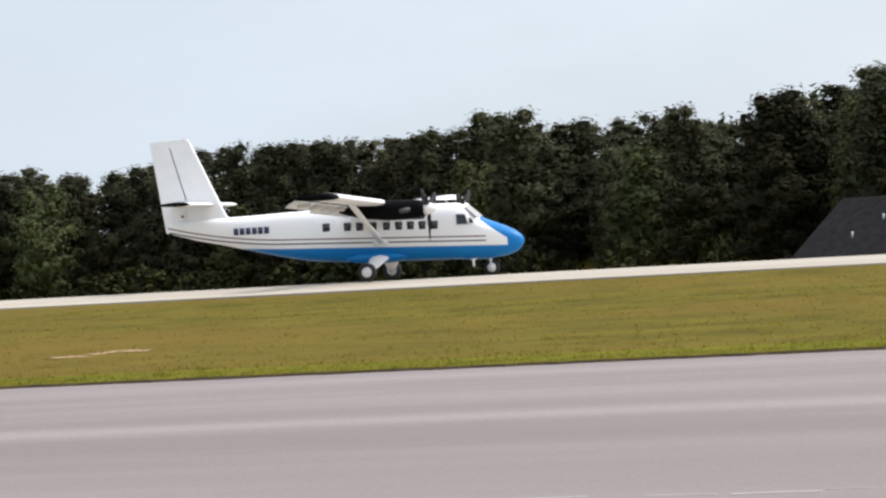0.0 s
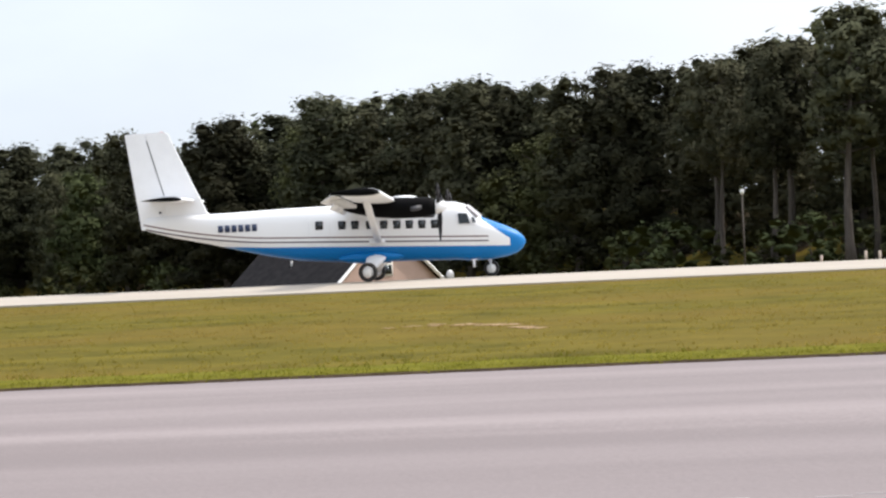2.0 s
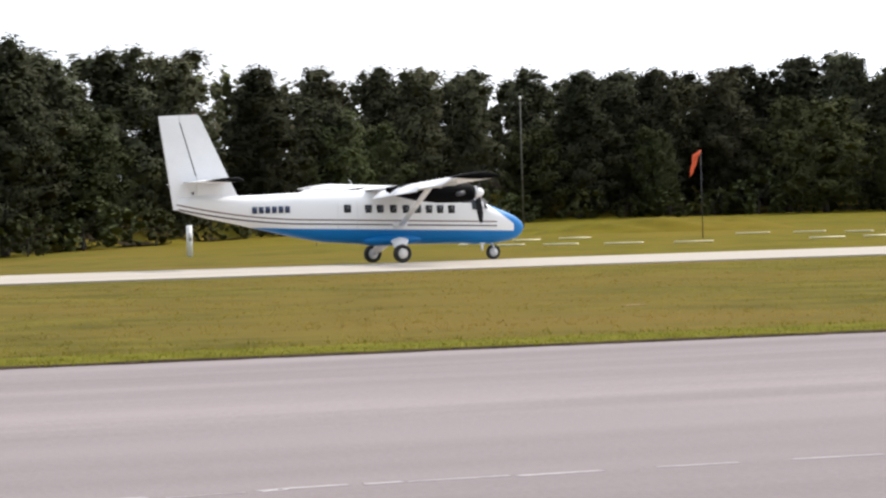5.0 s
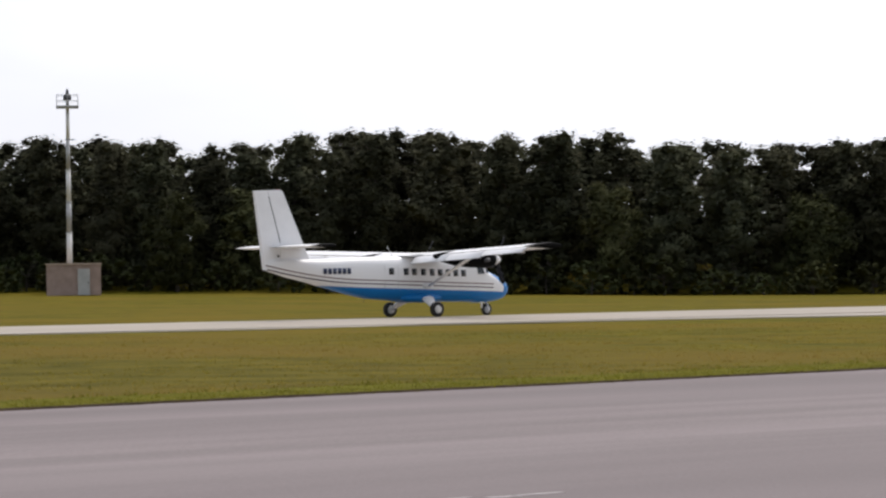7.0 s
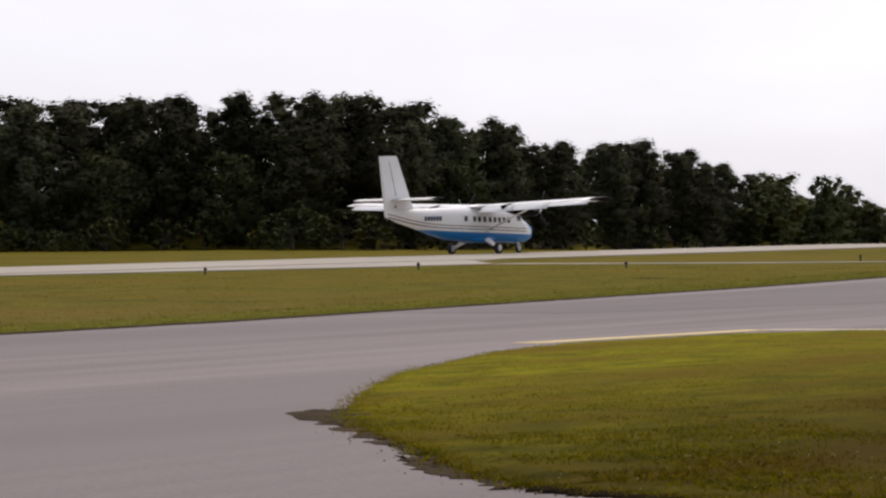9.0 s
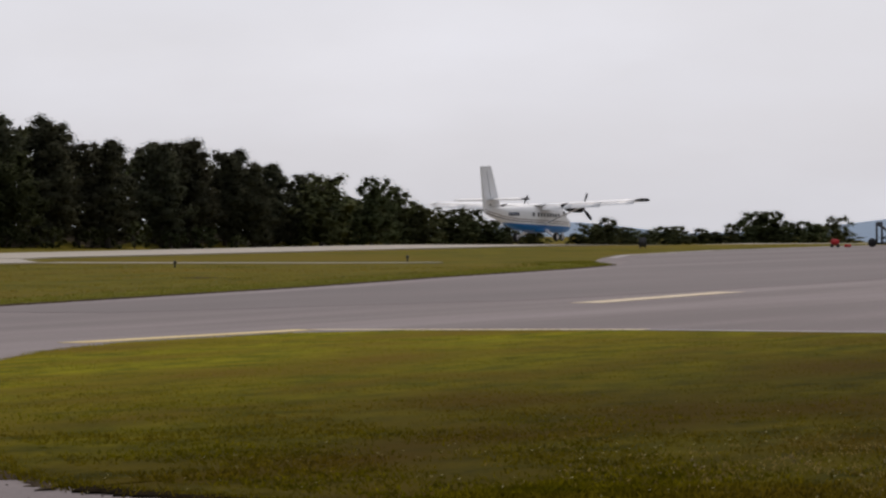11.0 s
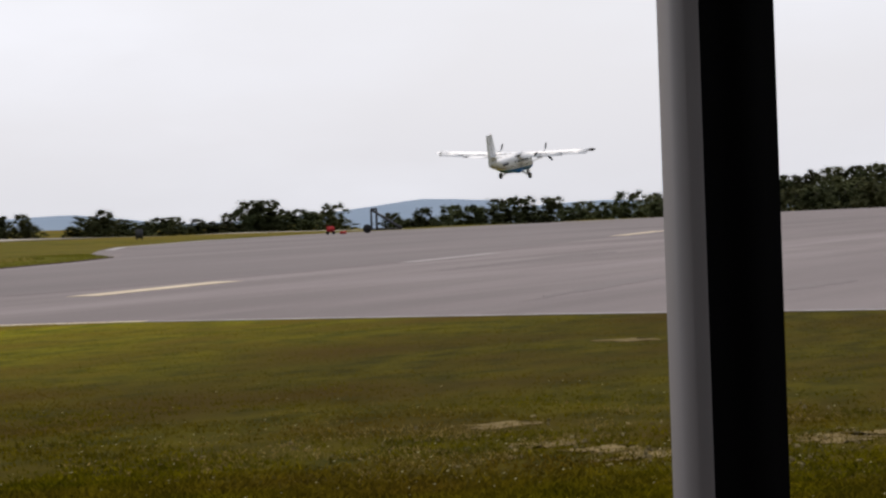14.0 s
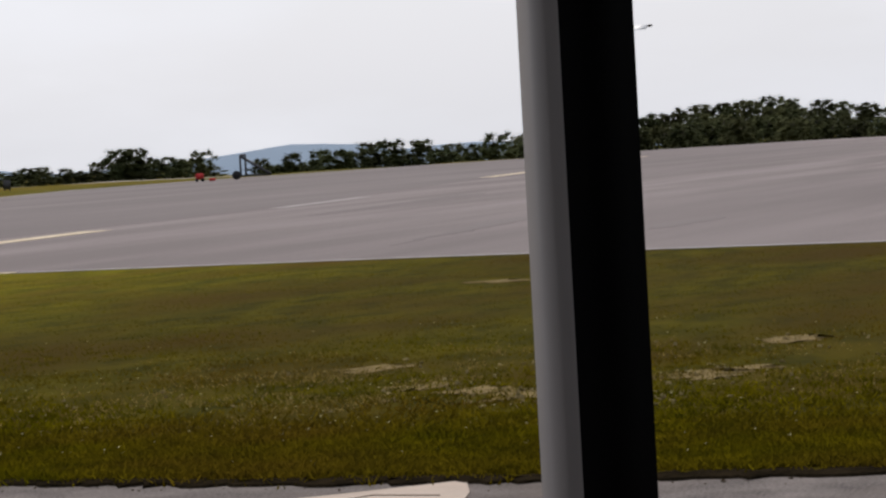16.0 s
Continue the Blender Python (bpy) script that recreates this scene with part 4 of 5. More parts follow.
            tip = Vector((base.x + reach * math.cos(a), base.y + reach * math.sin(a), z + rnd.uniform(-0.5, 0.3)))
            if i % 2 == 0:
                rod(bm, base, tip, 0.09, 0.02, seg=4)
            clumps.append((tuple(tip), rnd.uniform(0.9, 1.6) * (1.7 if low else 1.15), rnd.uniform(1.2, 1.7) if low else rnd.uniform(1.0, 1.4)))
        for i in range(0 if low else 6):
            clumps.append((tuple(axis(H * (0.16 + 0.11 * i))), rnd.uniform(2.0, 2.6), 1.1))
        per, leaf, mat = {"broad": (50 if fine else 20, 0.24 if fine else 0.40, LEAVES), "bush": (14, 0.7, LEAVES)}[kind]
        mid = (0, 0, H * 0.4)
    part("trunk", bm, BARK, ob, "brown bark trunk with limbs")
    part_mesh("crown", puffs(seed, clumps, per, leaf, mid), mat, ob)
    return ob


TOPS = [(-30, 1.9), (-22.3, 1.92), (-20, 1.8), (-18.5, 2.13), (-15.2, 2.1), (-13.1, 2.5), (-12.2, 2.4), (-10.5, 2.1), (-9.8, 2.42), (-9.3, 2.2), (-7.8, 2.64),
        (-6.2, 2.87), (-4.2, 2.93), (-2.9, 3.17), (-1.3, 3.1), (0.6, 3.32), (1.5, 3.68), (4.0, 4.3), (4.6, 4.1), (5.0, 3.35), (5.4, 3.2), (5.7, 3.68), (6.9, 3.6), (8.4, 4.25), (9.7, 4.22),
        (10.9, 4.05), (12.0, 3.72), (14.7, 3.55), (16.2, 3.28), (18.5, 3.12), (20.8, 3.12), (23.0, 2.9), (25, 3.0), (28.2, 3.12), (29.6, 2.75), (30.6, 3.03), (35.1, 2.95),
        (37, 3.05), (41.4, 3.0), (43.0, 2.74), (48.2, 2.7), (50.3, 2.72), (52.4, 2.30), (53.7, 1.93), (54.7, 1.62), (55.8, 1.76), (57.1, 1.28), (58.4, 0.92)]
TOPS_EAST = [(58.4, 0.98), (59.2, 0.94), (60, 0.73), (61.2, 0.32), (62.3, 0.08), (62.5, -0.3), (62.9, -0.2), (63.4, 0.16), (64.0, 0.10), (65.3, -0.07), (65.8, -0.12), (66.4, 0.25), (66.9, 0.23),
             (67.4, -0.05), (67.9, 0.16), (68.3, -0.2), (69.0, -0.1), (69.7, 0.02), (70.8, -0.06), (71.7, 0.21), (72.5, -0.03), (73.7, 0.17), (75, 0.2), (76.8, 0.46), (78.7, 0.64), (80.0, 0.44), (80.7, 0.34), (84, 0.5), (95, 0.5)]

PINES, TALLS = [tree("pine", k) for k in (11, 12, 13, 14, 15)], [tree("tall", k) for k in (21, 22, 23)]
BROADS, BUSH = [tree("broad", k) for k in (31, 32, 33)], tree("bush", 41)
PINES_FAR, BROADS_FAR = [tree("pine", k, False) for k in (51, 52, 53)], [tree("broad", k, False) for k in (61, 62, 63, 64)]
used = set()


def plant(src, x, y, height, rnd, wide=1.0):
    z = ground_z(x, y)
    m = pose(x, y, z - 0.05, 0, 0, rnd.uniform(0, 360))
    if src.name not in used:
        used.add(src.name)
        t, t.matrix_basis = src, m
    else:
        t = copy_thing(src, m)
    s = height / 20.0
    w = 2.0 * s * wide if src is BUSH and height <= 6 else (0.35 + 0.65 * s) * wide
    t.scale = (w, w, s)
    return t


def place_tree(src, az, d, el, rnd, wide):
    """A tree at a heading and distance whose top stands at the height angle el."""
    x, y = d * math.sin(radians(az)), d * math.cos(radians(az))
    return plant(src, x, y, max(1.5, (EYE[2] + math.tan(radians(el)) * d - ground_z(x, y)) * 1.02), rnd, wide)


def wood():
    rnd = random.Random(77)
    # single trees that stand out from the wood's edge: kind, heading, height of the top, width, how far in front
    for src, az, el, wide, ahead in ((PINES[0], -12.9, 2.48, 1.45, 8), (PINES[2], -9.7, 2.40, 1.25, 6), (PINES[1], -7.8, 2.62, 1.60, 9), (PINES[3], -17.4, 2.1, 1.3, 6), (PINES[4], -6.1, 2.85, 1.35, 5),
                                     (PINES[3], -8.2 + 5.0, 3.0, 1.3, 5), (PINES[0], -1.2, 3.05, 1.3, 6), (TALLS[0], 2.55, 3.45, 1.0, 6), (TALLS[1], 3.92, 4.32, 1.25, 8), (TALLS[2], 4.45, 3.9, 0.9, 5),
                                     (BROADS[1], 6.0, 3.72, 1.05, 10), (TALLS[0], 1.6, 3.3, 0.9, 5), (TALLS[1], 8.9, 4.2, 1.2, 5), (PINES[2], 10.2, 4.1, 1.3, 6), (BROADS[0], 27.3, 2.25, 1.45, 12),
                                     (BROADS[2], 33.5, 1.9, 1.1, 9), (BROADS[1], 28.4, 1.75, 0.9, 10), (BROADS[0], 24.1, 1.85, 0.95, 8), (BROADS[2], -22.0, 1.5, 1.3, 8), (BROADS[1], 18.0, 2.3, 1.1, 7)):
        place_tree(src, az, lerp_table(AWAY, az) - ahead, el, rnd, wide)
    # three rows along the far side of the runway
    for row, (back, step, drop) in enumerate(((0, 6.6, 0.03), (9, 5.6, 0.02), (20, 6.4, 0.02))):
        az = -27.0 + row * 0.3
        while az < 58.5:
            d = lerp_table(AWAY, az) + back + rnd.uniform(-3, 3)
            a = radians(az)
            x, y = d * math.sin(a), d * math.cos(a)
            top = EYE[2] + math.tan(radians(lerp_table(TOPS, az))) * d
            h = (top - ground_z(x, y)) * (1.045 - drop - rnd.random() ** 2 * (0.22 if row == 0 else 0.13))
            bare = 1.2 < az < 9.5
            if row and bare:
                h *= 0.91
            if row == 0 and bare:
                src, h = rnd.choice(TALLS), h * rnd.uniform(0.86, 1.0)
            elif row == 0 and rnd.random() < 0.22:
                src, h = rnd.choice(BROADS), h * rnd.uniform(0.62, 0.85)
            else:
                src = rnd.choice(PINES if row < 2 else PINES_FAR)
            plant(src, x, y, max(4, h), rnd, rnd.uniform(1.1, 1.55) if row == 0 else rnd.uniform(1.25, 1.7))
            az += math.degrees(step / d) * rnd.uniform(0.7, 1.35)
    # undergrowth at the foot
    az = -26.0
    while az < 57:
        d = lerp_table(AWAY, az) - 7 + rnd.uniform(-4, 3)
        a = radians(az)
        if not -8.5 < az < -3.3:
            plant(BUSH, d * math.sin(a), d * math.cos(a), rnd.uniform(2.2, 5.0), rnd, rnd.uniform(0.8, 1.2))
        az += math.degrees(5.0 / d) * rnd.uniform(0.6, 1.4)
    # the dense inside of the wood
    az = -26.0
    while az < 59:
        d = lerp_table(AWAY, az) + 30 + rnd.uniform(-3, 3)
        a = radians(az)
        top = EYE[2] + math.tan(radians(lerp_table(TOPS, az))) * d - ground_z(d * math.sin(a), d * math.cos(a))
        plant(BUSH, d * math.sin(a), d * math.cos(a), top * rnd.uniform(0.74, 0.92), rnd, rnd.uniform(0.8, 1.0))
        az += math.degrees(6.0 / d) * rnd.uniform(0.7, 1.3)
    # thinner woods to the east
    for row in range(2):
        az = 58.2 + row * 0.2
        while az < 75.2:
            d = lerp_table(AWAY, az) + rnd.uniform(-15, 15) + row * 25
            el = lerp_table(TOPS_EAST, az)
            x, y = d * math.sin(radians(az)), d * math.cos(radians(az))
            h = EYE[2] + math.tan(radians(el)) * d - ground_z(x, y)
            if h > 1.2 and not 62.3 < az < 62.95 and not 68.2 < az < 69.05:
                plant(rnd.choice(BROADS_FAR), x, y, h * (1.09 - 0.34 * rnd.random() ** 1.7) * (0.66 if row else 1.0), rnd, rnd.uniform(1.6, 2.2) if row else rnd.uniform(1.1, 1.9))
            az += rnd.uniform(0.22, 0.50)
    # the wooded rise farther east: many crowns one behind the other
    for row in range(4):
        az = 74.2 + row * 0.13
        while az < 92:
            d = 585 + row * 42 + rnd.uniform(-10, 10)
            x, y = d * math.sin(radians(az)), d * math.cos(radians(az))
            el = lerp_table(TOPS_EAST, az) * (0.35 + 0.65 * row / 3) - 0.12 * (1 - row / 3)
            h = EYE[2] + math.tan(radians(el)) * d - ground_z(x, y)
            if h > 1.2:
                plant(rnd.choice(BROADS_FAR), x, y, h * rnd.uniform(0.90, 1.14), rnd, rnd.uniform(1.3, 1.9))
            az += rnd.uniform(0.34, 0.60)


wood()


def forest_floor():
    """Dark needle litter under the wood, laid on the ground."""
    verts, faces = [], []
    outs = (-4, 2, 9, 18, 30, 46, 70)
    heads = [-30 + 0.5 * k for k in range(178)]
    r = random.Random(3)
    for az in heads:
        for o in outs:
            d = lerp_table(AWAY, az) + o + r.uniform(-1.5, 1.5)
            x, y = d * math.sin(radians(az)), d * math.cos(radians(az))
            verts.append((x, y, ground_z(x, y) + 0.15))
    n = len(outs)
    for i in range(len(heads) - 1):
        for j in range(n - 1):
            a = i * n + j
            faces.append((a, a + 1, a + n + 1, a + n))
    tagged(part_mesh("forest_floor", pydata("forest_floor", verts, faces), LITTER), "dark brown needle litter under the pines", "ground", kind="structure")


LITTER = surface("needle_litter", (0.020, 0.016, 0.010), (0.048, 0.036, 0.020), rough=1.0, spec=0.02, size=1.5, fine=4, bump=0.4)
forest_floor()


def hills():
    """Ridges on the skyline, blue by painted-in haze."""
    prof = [(50, -0.3), (60, -0.05), (62, 0.06), (63, 0.09), (64, -0.02), (65, -0.16), (66.5, -0.14), (68.2, -0.01), (69, 0.08), (69.6, 0.16), (70.5, 0.12), (71, 0.09), (71.6, -0.06), (73, 0.02), (74.5, -0.04), (78, 0.1), (86, -0.1), (100, -0.3)]
    verts, faces = [], []
    n = 160
    for i in range(n + 1):
        az = 50 + 50 * i / n
        e = lerp_table(prof, az) + 0.012 * noise.noise((az * 2.3, 0, 0))
        for d, el in ((3300, -1.4), (3500, e), (3900, e - 0.2)):
            verts.append((d * math.sin(radians(az)), d * math.cos(radians(az)), EYE[2] + math.tan(radians(el)) * d))
    for i in range(n):
        for k in range(2):
            a = i * 3 + k
            faces.append((a, a + 3, a + 4, a + 1))
    tagged(part_mesh("backdrop_hills", pydata("backdrop_hills", verts, faces), HILL_HAZE), "distant hill ridges, haze painted in as blue", "hills", kind="structure")


hills()


# ------------------------------------------------------------------ grass blades
def tufts(name, spots, height, label, material=BLADE):
    """Joined grass tufts at spots (x, y, z)."""
    rnd = random.Random(len(spots))
    verts, faces = [], []
    for x, y, z in spots:
        for _ in range(4):
            a, h = rnd.uniform(0, math.tau), height * rnd.uniform(0.5, 1.3)
            w = 0.003 + 0.005 * rnd.random() + height * 0.07
            bx, by = x + rnd.gauss(0, 0.05), y + rnd.gauss(0, 0.05)
            lx, ly = rnd.gauss(0, 0.8) * h, rnd.gauss(0, 0.8) * h
            i = len(verts)
            verts += [(bx - w * math.cos(a), by - w * math.sin(a), z), (bx + w * math.cos(a), by + w * math.sin(a), z), (bx + lx, by + ly, z + h)]
            faces.append((i, i + 1, i + 2))
    me = pydata(name, verts, faces)
    ob = tagged(part_mesh(name, me, material), label, "grass", kind="stuff")
    return ob


STRAW_BLADE = surface("dead_blades", (0.17, 0.125, 0.04), (0.27, 0.20, 0.07), rough=1.0, size=0.5, fine=6, bump=0, island=0.2, through_light=0.6, spec=0.02)


def inside(x, y, poly):
    hit = False
    for (x0, y0), (x1, y1) in zip(poly, poly[1:] + poly[:1]):
        if (y0 > y) != (y1 > y) and x < (x1 - x0) * (y - y0) / (y1 - y0) + x0:
            hit = not hit
    return hit


def grass():
    rnd = random.Random(5)
    spots = []
    for _ in range(90000):
        x = 14 + 26 * rnd.random() ** 1.5
        y = rnd.uniform(2, 27)
        if inside(x, y, ISLAND) and y < 25.2 and noise.noise((x * 0.7, y * 0.7, 0.0)) > rnd.uniform(-0.5, 0.25):
            spots.append((x, y, 0.022 - 0.018 * smooth01((x - 16) / 14)))
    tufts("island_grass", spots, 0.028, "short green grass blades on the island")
    spots = []
    for (x0, y0), (x1, y1) in zip(ISLAND[:18], ISLAND[1:18]):
        n = int(math.hypot(x1 - x0, y1 - y0) * 60)
        for _ in range(n):
            k = rnd.random()
            x = x0 + (x1 - x0) * k + rnd.gauss(0, 0.07)
            spots.append((x, y0 + (y1 - y0) * k + rnd.gauss(0, 0.07), 0.02 - 0.03 * smooth01((x - 16) / 8)))
    tufts("island_grass_fringe", spots, 0.045, "ragged grass fringe at the island's edge")
    spots = []
    for _ in range(19000):
        x, y = 13.95 + abs(rnd.gauss(0, 1.4)), rnd.uniform(2, 9)
        if inside(x, y, ISLAND):
            spots.append((x, y, 0.036 if x < 14.4 else 0.02))
    tufts("island_long_grass", spots, 0.038, "longer green blades at the island's near edge")
    spots = []
    for _ in range(2600):
        x, y = rnd.gauss(19.6, 1.7), rnd.gauss(6.4, 1.7)
        if noise.noise((x * 0.9, y * 1.3, 3.0)) > 0.02 and x > 16.6 and inside(x, y, ISLAND):
            spots.append((x, y, 0.018))
    tufts("dead_grass_blades", spots, 0.026, "straw-coloured dead blades in the worn grass", STRAW_BLADE)
    spots = []
    for (x0, y0), (x1, y1) in zip(FAR_EDGE[1:14], FAR_EDGE[2:14]):
        n = int(math.hypot(x1 - x0, y1 - y0) * 105)
        for _ in range(n):
            k, o = rnd.random(), abs(rnd.gauss(0, 1.5)) - 0.1
            x, y = x0 + (x1 - x0) * k, y0 + (y1 - y0) * k + o
            spots.append((x, y, ground_z(x, y)))
    tufts("verge_grass_fringe", spots, 0.085, "longer green grass along the far edge of the asphalt", VERGE_BLADE)
    spots = []
    for _ in range(52000):
        x = rnd.uniform(-34, 112)
        y = 41 + 58 * rnd.random() ** 1.3
        if y > lerp_table(FAR_EDGE, x) + 1.5 and y < 99.5 and not (x > 56 and y > 84) and noise.noise((x * 0.25, y * 0.3, 7.0)) > rnd.uniform(-0.6, 0.3):
            spots.append((x, y, ground_z(x, y)))
    tufts("field_grass", spots, 0.05, "uneven yellowish mown grass of the field", FIELD_BLADE)


grass()


STRAW = surface("dead_grass", (0.12, 0.085, 0.03), (0.26, 0.19, 0.085), rough=1.0, size=0.12, fine=30, bump=0.8, spec=0.05)


def clods():
    """Crumbled pale soil on the worn part of the island, and pale flower heads in the grass."""
    rnd = random.Random(15)
    bm = bmesh.new()
    for cx, cy, sx, sy, n in ((18.3, 5.1, 0.35, 0.25, 80), (17.9, 4.5, 0.25, 0.2, 60), (19.6, 4.4, 0.5, 0.3, 60), (19.4, 6.3, 0.7, 0.5, 30), (21.5, 5.0, 0.9, 1.0, 22), (22.6, 4.3, 0.5, 0.4, 25), (18.6, 7.2, 1.0, 1.2, 35)):
        for _ in range(n):
            s = rnd.uniform(0.006, 0.018)
            m = Matrix.Translation((cx + rnd.gauss(0, sx), cy + rnd.gauss(0, sy), 0.022 + s * 0.2)) @ Euler((rnd.random() * 6, rnd.random() * 6, rnd.random() * 6)).to_matrix().to_4x4() @ Matrix.Diagonal((s * 1.8, s * 1.2, s * 0.5, 1))
            bmesh.ops.create_icosphere(bm, subdivisions=1, radius=1, matrix=m)
    tagged(part("soil_clods", bm, CLOD, smooth=False), "crumbled pale soil clods in the worn grass", "soil", kind="stuff")
    verts, faces = [], []
    for _ in range(550):
        x, y = rnd.uniform(14.3, 26), rnd.uniform(3, 12)
        if rnd.random() > 0.25 + 0.75 * (x < 20):
            continue
        s, z = rnd.uniform(0.004, 0.011), rnd.uniform(0.03, 0.06)
        i = len(verts)
        verts += [(x - s, y - s, z), (x + s, y - s, z + s), (x + s, y + s, z), (x - s, y + s, z + s)]
        faces.append((i, i + 1, i + 2, i + 3))
    tagged(part_mesh("clover_flowers", pydata("clover_flowers", verts, faces), CLOVER, smooth=False), "tiny pale clover heads in the grass", "flowers", kind="stuff")


def grass_mound(az, d, half_wide, half_deep, high, seed):
    """A low uneven bank overgrown with long grass."""
    rnd = random.Random(seed)
    waves = [(rnd.uniform(0.3, 1.5), rnd.uniform(0.3, 1.5), rnd.uniform(0, 6)) for _ in range(7)]
    a = radians(az)
    nu, nv = 72, 24
    verts, faces = [], []
    for i in range(nu + 1):
        for k in range(nv + 1):
            u, v = 2 * i / nu - 1, 2 * k / nv - 1
            x = d * math.sin(a) + u * half_wide * math.cos(a) + v * half_deep * math.sin(a)
            y = d * math.cos(a) - u * half_wide * math.sin(a) + v * half_deep * math.cos(a)
            rough = sum(math.sin(p * u * half_wide + q * v * half_deep + w) for p, q, w in waves) / 7
            swell = max(0.0, 1 - u * u) ** 0.7 * max(0.0, 1 - v * v)
            verts.append((x, y, ground_z(x, y) - 0.05 + swell * (high * (1 + 0.55 * rough) + rnd.uniform(0, 0.10))))
    for i in range(nu):
        for k in range(nv):
            q = i * (nv + 1) + k
            faces.append((q, q + nv + 1, q + nv + 2, q + 1))
    tagged(part_mesh("grass_bank", pydata("grass_bank", verts, faces), GRASS, smooth=True), "low uneven bank overgrown with long yellowish grass", "bank", kind="structure")


grass_mound(24.2, 241, 10.5, 7.0, 0.95, 5)
grass_mound(21.4, 246, 7.0, 5.0, 0.5, 6)


for px, py, pr, sd in ((18.5, 5.4, 0.30, 21), (18.9, 5.8, 0.22, 22), (19.6, 4.4, 0.32, 23), (20.0, 4.2, 0.2, 24), (22.6, 4.3, 0.3, 25), (19.3, 6.3, 0.22, 26), (21.0, 7.2, 0.25, 27), (33.6, 9.9, 0.4, 28)):
    r2 = random.Random(sd)
    pts = [(px + 1.2 * pr * r2.uniform(0.2, 1.5) * math.cos(q * math.tau / 20), py + pr * r2.uniform(0.2, 1.5) * math.sin(q * math.tau / 20)) for q in range(20)]
    sheet("bare_patch", pts, 0.027, STRAW, "straw-coloured dead grass patch", "grass", thick=0.008)
CLOD = surface("pale_dry_soil", (0.22, 0.165, 0.075), (0.34, 0.27, 0.14), rough=1.0, size=0.2, fine=25, bump=0.6, spec=0.03)
CLOVER = gloss("clover_white", (0.40, 0.36, 0.20), 1.0, spec=0.02)
clods()


def crumbs():
    """Loose soil and grit along the island's broken edge."""
    rnd = random.Random(19)
    bm = bmesh.new()
    rim = ISLAND[7:18] + [(13.9, 1.0)]
    for (x0, y0), (x1, y1) in zip(rim, rim[1:]):
        n = int(math.hypot(x1 - x0, y1 - y0) * 24)
        for _ in range(n):
            k, s = rnd.random(), rnd.uniform(0.003, 0.009)
            m = Matrix.Translation((x0 + (x1 - x0) * k - abs(rnd.gauss(0.05, 0.22)), y0 + (y1 - y0) * k + rnd.gauss(0, 0.1), 0.017 + s * 0.3)) @ Matrix.Diagonal((s * rnd.uniform(0.8, 1.8), s * rnd.uniform(0.8, 1.8), s * 0.7, 1))
            bmesh.ops.create_icosphere(bm, subdivisions=1, radius=1, matrix=m)
    tagged(part("soil_crumbs", bm, SOIL, smooth=False), "dark soil crumbs and grit along the island's edge", "soil", kind="stuff")


crumbs()


def debris():
    bm = bmesh.new()
    rnd = random.Random(4)
    for _ in range(4):
        m = Matrix.Translation((rnd.gauss(0, 0.05), rnd.gauss(0, 0.04), 0.03)) @ Matrix.Diagonal((rnd.uniform(0.03, 0.06), rnd.uniform(0.03, 0.05), 0.028, 1))
        bmesh.ops.create_icosphere(bm, subdivisions=1, radius=1, matrix=Matrix.Scale(0.36, 4) @ m)
    ob = part("debris_clump", bm, SOIL, smooth=False)
    ob.matrix_basis = pose(2.47, 23.3, 0.014)
    tagged(ob, "small dark clump of soil on the asphalt", "debris")


debris()


